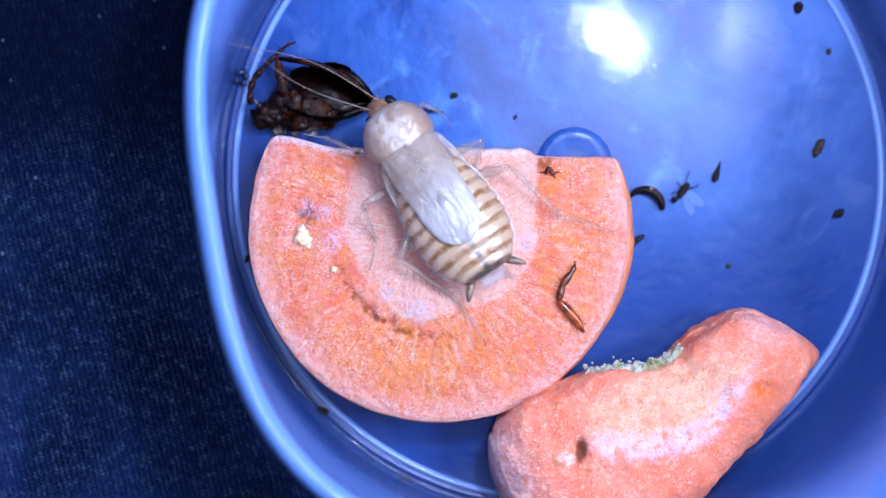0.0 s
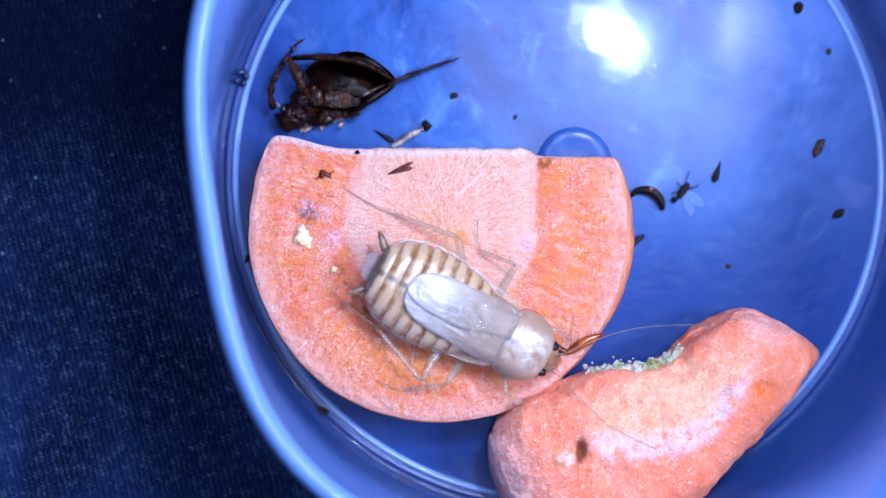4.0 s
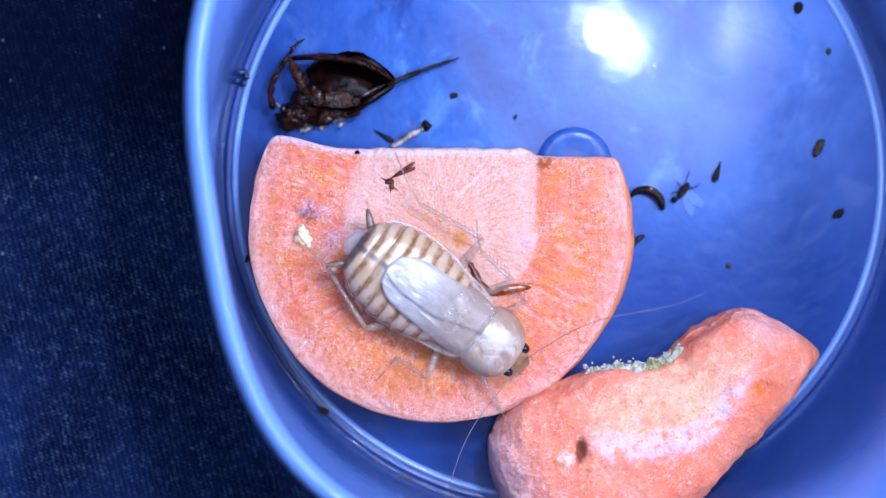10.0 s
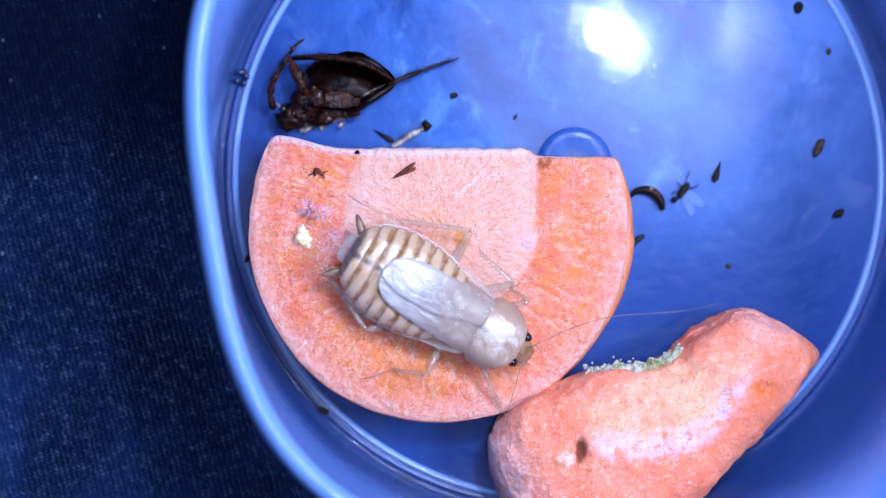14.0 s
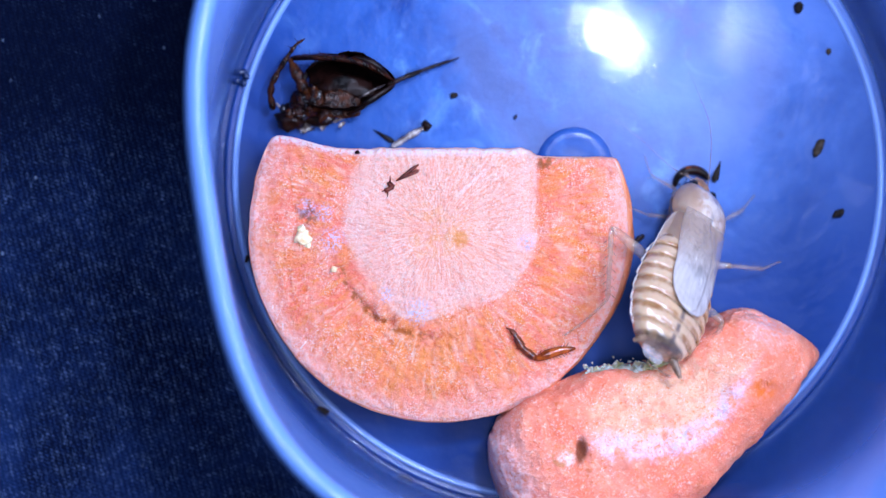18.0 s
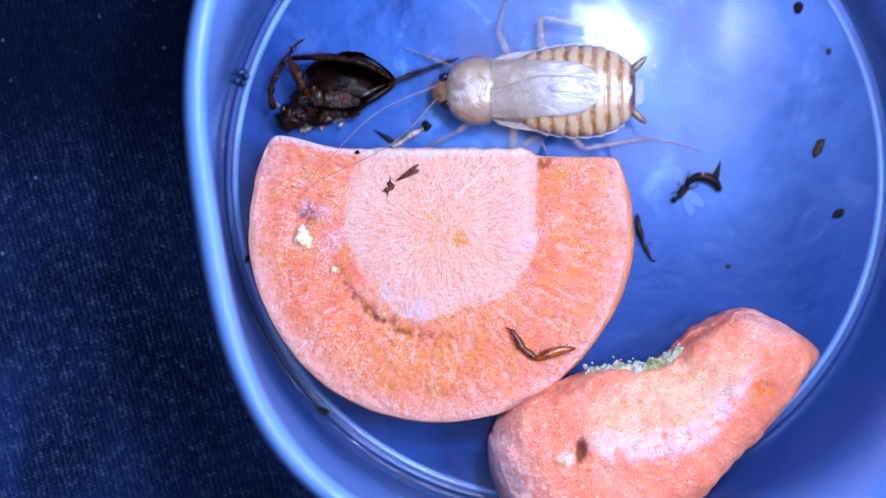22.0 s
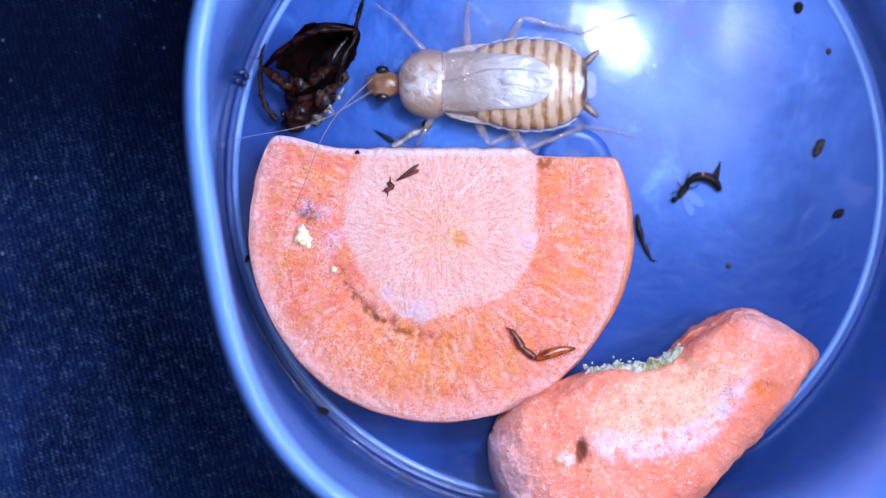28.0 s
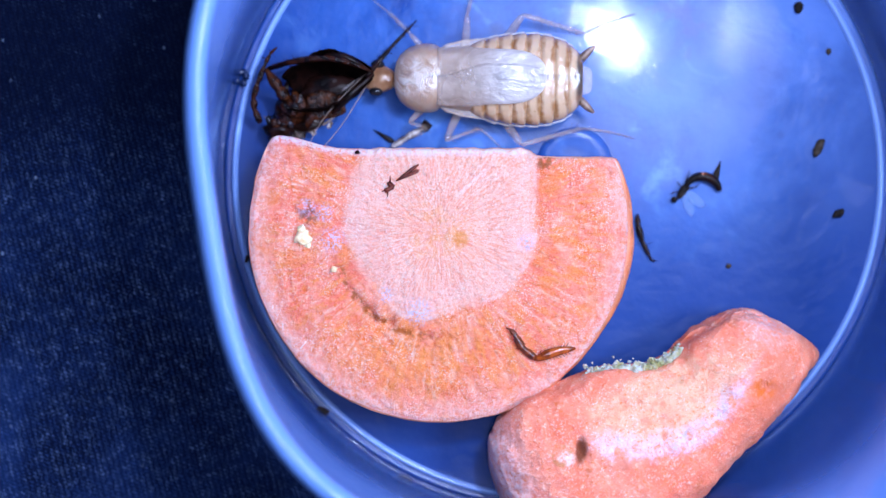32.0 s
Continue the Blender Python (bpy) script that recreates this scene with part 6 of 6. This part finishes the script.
stance(27.5, (1.7, 10, 8), ((-8.92, 8.29, 9.00), (-9.41, 8.68, 9.00)),
       (((-0.20, 10.50, 2.60), (-1.50, 9.65, 0.35), (-2.54, 9.29, 0.20)), ((4.89, 9.99, 2.60), (6.53, 9.49, 0.35), (7.58, 8.88, 0.20)), ((9.48, 9.13, 2.60), (14.83, 10.68, 0.35), (20.04, 9.81, 0.20))),
       (((-1.48, 18.15, 2.60), (-2.54, 20.02, 0.35), (-3.32, 21.34, 0.20)), ((3.36, 19.42, 2.60), (3.94, 21.83, 0.35), (3.84, 23.94, 0.20)), ((7.70, 20.19, 2.60), (13.80, 19.86, 0.35), (17.96, 21.65, 0.20))))
stance(28, (2.4, 5, 0), ((-17.16, 10.47, 9.00), (-10.86, 9.02, 9.00)),
       (((-1.38, 11.17, 2.60), (-1.87, 10.22, 0.35), (-3.53, 9.61, 0.20)), ((3.72, 10.25, 2.60), (5.08, 9.91, 0.35), (6.33, 9.50, 0.20)), ((7.14, 9.43, 2.60), (12.34, 10.99, 0.35), (17.76, 10.18, 0.20))),
       (((-3.57, 20.14, 2.60), (-4.88, 21.58, 0.35), (-6.85, 22.90, 0.20)), ((2.14, 20.34, 2.60), (2.39, 22.61, 0.35), (2.18, 23.94, 0.20)), ((7.04, 20.75, 2.60), (12.76, 19.86, 0.35), (17.76, 21.60, 0.20))))
stance(30, (2.6, 6, -3), ((-9.63, 9.38, 6.00), (-10.38, 9.73, 6.00)),
       (((-1.99, 12.03, 2.60), (-1.76, 10.94, 0.35), (-2.80, 9.92, 0.20)), ((0.82, 12.13, 2.60), (3.16, 10.94, 0.35), (4.78, 9.50, 0.20)), ((7.14, 9.43, 2.60), (12.34, 10.99, 0.35), (17.76, 10.18, 0.20))),
       (((-3.87, 20.14, 2.60), (-4.88, 21.06, 0.35), (-6.54, 21.70, 0.20)), ((2.14, 20.24, 2.60), (2.49, 22.46, 0.35), (2.28, 23.94, 0.20)), ((7.04, 20.75, 2.60), (12.76, 19.86, 0.35), (17.76, 21.60, 0.20))))
stance(32, (2.6, 5, -3), ((-10.53, 9.73, 6.00), (-11.12, 10.08, 6.00)),
       (((-2.24, 12.29, 2.60), (-2.02, 11.20, 0.35), (-2.91, 10.18, 0.20)), ((1.22, 12.03, 2.60), (3.32, 11.05, 0.35), (4.98, 9.61, 0.20)), ((7.04, 9.43, 2.60), (12.24, 10.94, 0.35), (17.71, 10.12, 0.20))),
       (((-3.67, 20.34, 2.60), (-4.88, 21.58, 0.35), (-6.44, 22.90, 0.20)), ((2.14, 20.24, 2.60), (2.49, 22.46, 0.35), (2.28, 23.94, 0.20)), ((6.93, 20.75, 2.60), (12.65, 19.86, 0.35), (17.65, 21.60, 0.20))))


# how much further the head reaches out from under the shield
TUCK = [(0.0, (0.1,)), (18.0, (0.1,)), (19.4, (0.1,)), (20.0, (-0.2,)), (21.0, (-0.3,)), (22.0, (-0.15,)), (22.6, (0.1,)), (23.0, (0.15,)), (23.6, (-0.1,)), (24.0, (-0.2,)), (24.5, (0.1,)), (25.0, (0.4,)), (27.5, (0.7,)), (28.0, (0.3,)), (32.0, (0.25,))]


def motions():
    times = [round(0.1 * i, 1) for i in range(37)] + [4.0, 4.5, 5.0, 5.5, 6.0] + [round(6.2 + 0.2 * i, 1) for i in range(8)]
    times += [8.0, 8.5, 9.0, 10.0, 11.0, 12.0, 12.4, 12.8, 13.0, 13.2, 13.4, 13.7, 14.0, 14.5, 15.0, 15.5, 16.0, 16.3] + [round(16.5 + 0.1 * i, 1) for i in range(36)]
    times += [20.5, 21.0, 21.5, 22.0, 22.5, 23.0, 23.5, 24.0, 24.4, 25.0, 25.5, 26.0, 26.5, 27.0, 27.3] + [round(27.5 + 0.1 * i, 1) for i in range(7)]
    times += [28.5, 29.0, 29.5, 30.0, 30.5, 31.0, 31.5, 32.0]
    rows = {"body": [], "head": [], 0: [], 1: []}
    order = [(side, pair) for side in (1, -1) for pair in ("front", "middle", "hind")]
    for side, pair in order:
        for seg in ("femur", "tibia", "tarsus"):
            rows[side, pair, seg] = []
    for t in times:
        body = body_pose(t)
        inv = body.inverted()
        vals = blend(STANCES, t)
        rows["body"].append((t, metres(body)))
        reach, dip, turn = vals[:3]
        reach += blend(TUCK, t)[0]
        # small live movements of head and feelers
        dip += 2.5 * math.sin(t * 2.1) + 1.5 * math.sin(t * 5.3)
        head = pose(6.9 + reach, 0, -0.55 - 0.12 * reach, 0, dip, turn)
        rows["head"].append((t, metres(head)))
        for i in range(2):
            side = (1, -1)[i]
            tip = Vector(vals[3 + 3 * i:6 + 3 * i])
            tip += Vector((0, 1.2 * math.sin(t * 2.7 + i * 2) + 0.6 * math.sin(t * 6.1 + i), 0.5 * math.sin(t * 3.3 + i)))
            root = head @ Vector((0.95, side * 0.55, 0.45))
            m, _ = along(root, tip, 16.5)
            rows[i].append((t, metres(head.inverted() @ m)))
        k = 9
        for side, pair in order:
            knee, ankle, toe = (body @ Vector(vals[k + 3 * j:k + 3 * j + 3]) for j in range(3))
            k += 9
            hip = HIPS[pair]
            hip = body @ Vector((hip[0], hip[1] * side, hip[2]))
            a, b, c = LENGTHS[pair]
            m, end = along(hip, knee, a)
            rows[side, pair, "femur"].append((t, metres(inv @ m)))
            m, end = along(end, ankle, b, ankle.z)
            rows[side, pair, "tibia"].append((t, metres(inv @ m)))
            m, end = along(end, toe, c, toe.z)
            rows[side, pair, "tarsus"].append((t, metres(inv @ m)))
    walk(ROACH, rows["body"])
    walk(ROACH_HEAD, rows["head"])
    for i in range(2):
        walk(ROACH_FEELERS[i], rows[i])
    for key, ob in ROACH_LEGS.items():
        walk(ob, rows[key])

    def slide(ob, *keys):
        walk(ob, [(t, pose(*[c * MM for c in p], rx, ry, rz)) for t, p, rx, ry, rz in keys])

    # the dead cockroach is tugged at the start and near the end
    slide(HUSK_BODY,
          (0.0, (-12.79, 13.68, 0.00), -4, 0, -12), (0.3, (-12.58, 13.78, 0.00), -4, 0, -10), (0.7, (-11.34, 14.25, 0.00), 0, 0, -2), (1.0, (-10.92, 14.35, 0.00), 0, 0, 0), (27.6, (-10.92, 14.35, 0.00), 0, 0, 0),
          (27.8, (-11.20, 15.02, 0.70), -6, -12, 16), (28.0, (-11.50, 15.40, 1.00), -12, -20, 32), (28.3, (-11.50, 15.40, 1.10), -16, -20, 34), (28.6, (-12.90, 14.30, 1.90), -46, -16, 18), (29.0, (-13.15, 14.10, 2.00), -52, -16, 15),
          (30.0, (-13.05, 14.05, 2.00), -52, -16, 14), (31.2, (-12.90, 14.05, 2.00), -50, -16, 13), (31.6, (-12.80, 14.10, 1.70), -40, -14, 12), (31.8, (-12.60, 14.20, 1.10), -18, -12, 12), (32.0, (-12.20, 13.80, 0.60), -4, -8, 10))
    # its outstretched leg swings about the joint
    joint = Vector((5.8, 0.6, 2.2))

    def swung(t, turn, lift):
        turned = pose(0, 0, 0, 0, lift, turn)
        return t, metres(Matrix.Translation(joint) @ turned @ Matrix.Translation(-joint))

    walk(HUSK_LEG, [swung(0.0, -14, 0), swung(0.3, -14, 0), swung(0.8, 0, 0), swung(27.6, 0, 0), swung(28.0, 30, 6), swung(28.6, 38, 2), swung(31.2, 38, 2), swung(32.0, 20, 6)])
    slide(MOVED["leg"],
          (0.0, (10.13, -4.52, 6.00), 0, 0, -52), (3.3, (10.13, -4.52, 6.00), 0, 0, -52), (3.4, (10.48, -7.40, 6.00), 0, 0, -20), (3.5, (10.87, -8.89, 6.00), 0, 0, 25), (5.5, (10.87, -9.29, 6.00), 0, 0, 28),
          (6.2, (10.73, -9.14, 6.00), 0, 0, 30), (6.6, (8.99, -9.14, 6.00), 0, 0, 10), (7.0, (6.01, -8.49, 6.00), 0, 0, 5), (7.4, (5.26, -5.91, 6.00), 0, 0, 8), (7.8, (4.17, -3.92, 6.00), 0, 0, 8),
          (11.5, (4.17, -3.92, 6.00), 0, 0, 8), (12.6, (3.28, -6.41, 6.00), 0, 0, 0), (15.5, (4.77, -7.90, 6.00), 0, 0, 0), (16.5, (7.99, -9.58, 6.00), 0, 0, 12), (16.8, (8.14, -9.63, 6.00), 0, 0, 14), (32.0, (8.14, -9.63, 6.00), 0, 0, 14))
    slide(MOVED["chip"],
          (0.0, (9.24, 6.90, 6.00), 0, 0, 40), (2.0, (9.24, 6.90, 6.00), 0, 0, 40), (2.6, (-1.19, 7.00, 6.00), 0, 0, 60), (3.3, (-10.58, 6.60, 6.00), 0, 0, 60), (6.3, (-10.58, 6.60, 6.00), 0, 0, 60),
          (6.8, (-4.67, 6.01, 6.00), 0, 0, 0), (13.1, (-4.67, 5.91, 6.00), 0, 0, 0), (13.5, (-11.12, 6.80, 6.00), 0, 0, 50), (14.5, (-11.12, 6.80, 6.00), 0, 0, 50), (16.4, (-4.57, 5.56, 6.00), 0, 0, -60), (32.0, (-4.57, 5.56, 6.00), 0, 0, -60))
    slide(MOVED["shard"],
          (0.0, (-3.77, 6.95, 6.00), 0, 0, 20), (6.3, (-3.77, 6.95, 6.00), 0, 0, 20), (6.9, (-3.48, 6.80, 6.00), 0, 0, 28), (13.1, (-3.48, 6.80, 6.00), 0, 0, 28), (16.4, (-3.13, 6.55, 6.00), 0, 0, 30), (32.0, (-3.13, 6.55, 6.00), 0, 0, 30))
    slide(MOVED["shell"],
          (0.0, (18.77, 4.37, 0.00), 0, 0, -30), (17.0, (18.77, 4.37, 0.00), 0, 0, -30), (17.2, (20.59, 6.29, 0.00), 0, 0, -10), (17.4, (22.41, 6.40, 0.00), 0, 0, 5), (18.3, (23.19, 6.03, 0.00), 0, 0, 0),
          (18.6, (23.87, 5.67, 0.00), 0, 0, -12), (32.0, (23.87, 5.67, 0.00), 0, 0, -12))
    slide(MOVED["sliver"],
          (0.0, (17.06, -0.21, 0.00), 0, 0, -58), (18.3, (17.06, -0.21, 0.00), 0, 0, -58), (18.6, (17.99, 0.83, 0.00), 0, 0, -20), (18.8, (18.36, 1.20, 0.00), 0, 0, 0), (32.0, (18.36, 1.20, 0.00), 0, 0, 0))


motions()
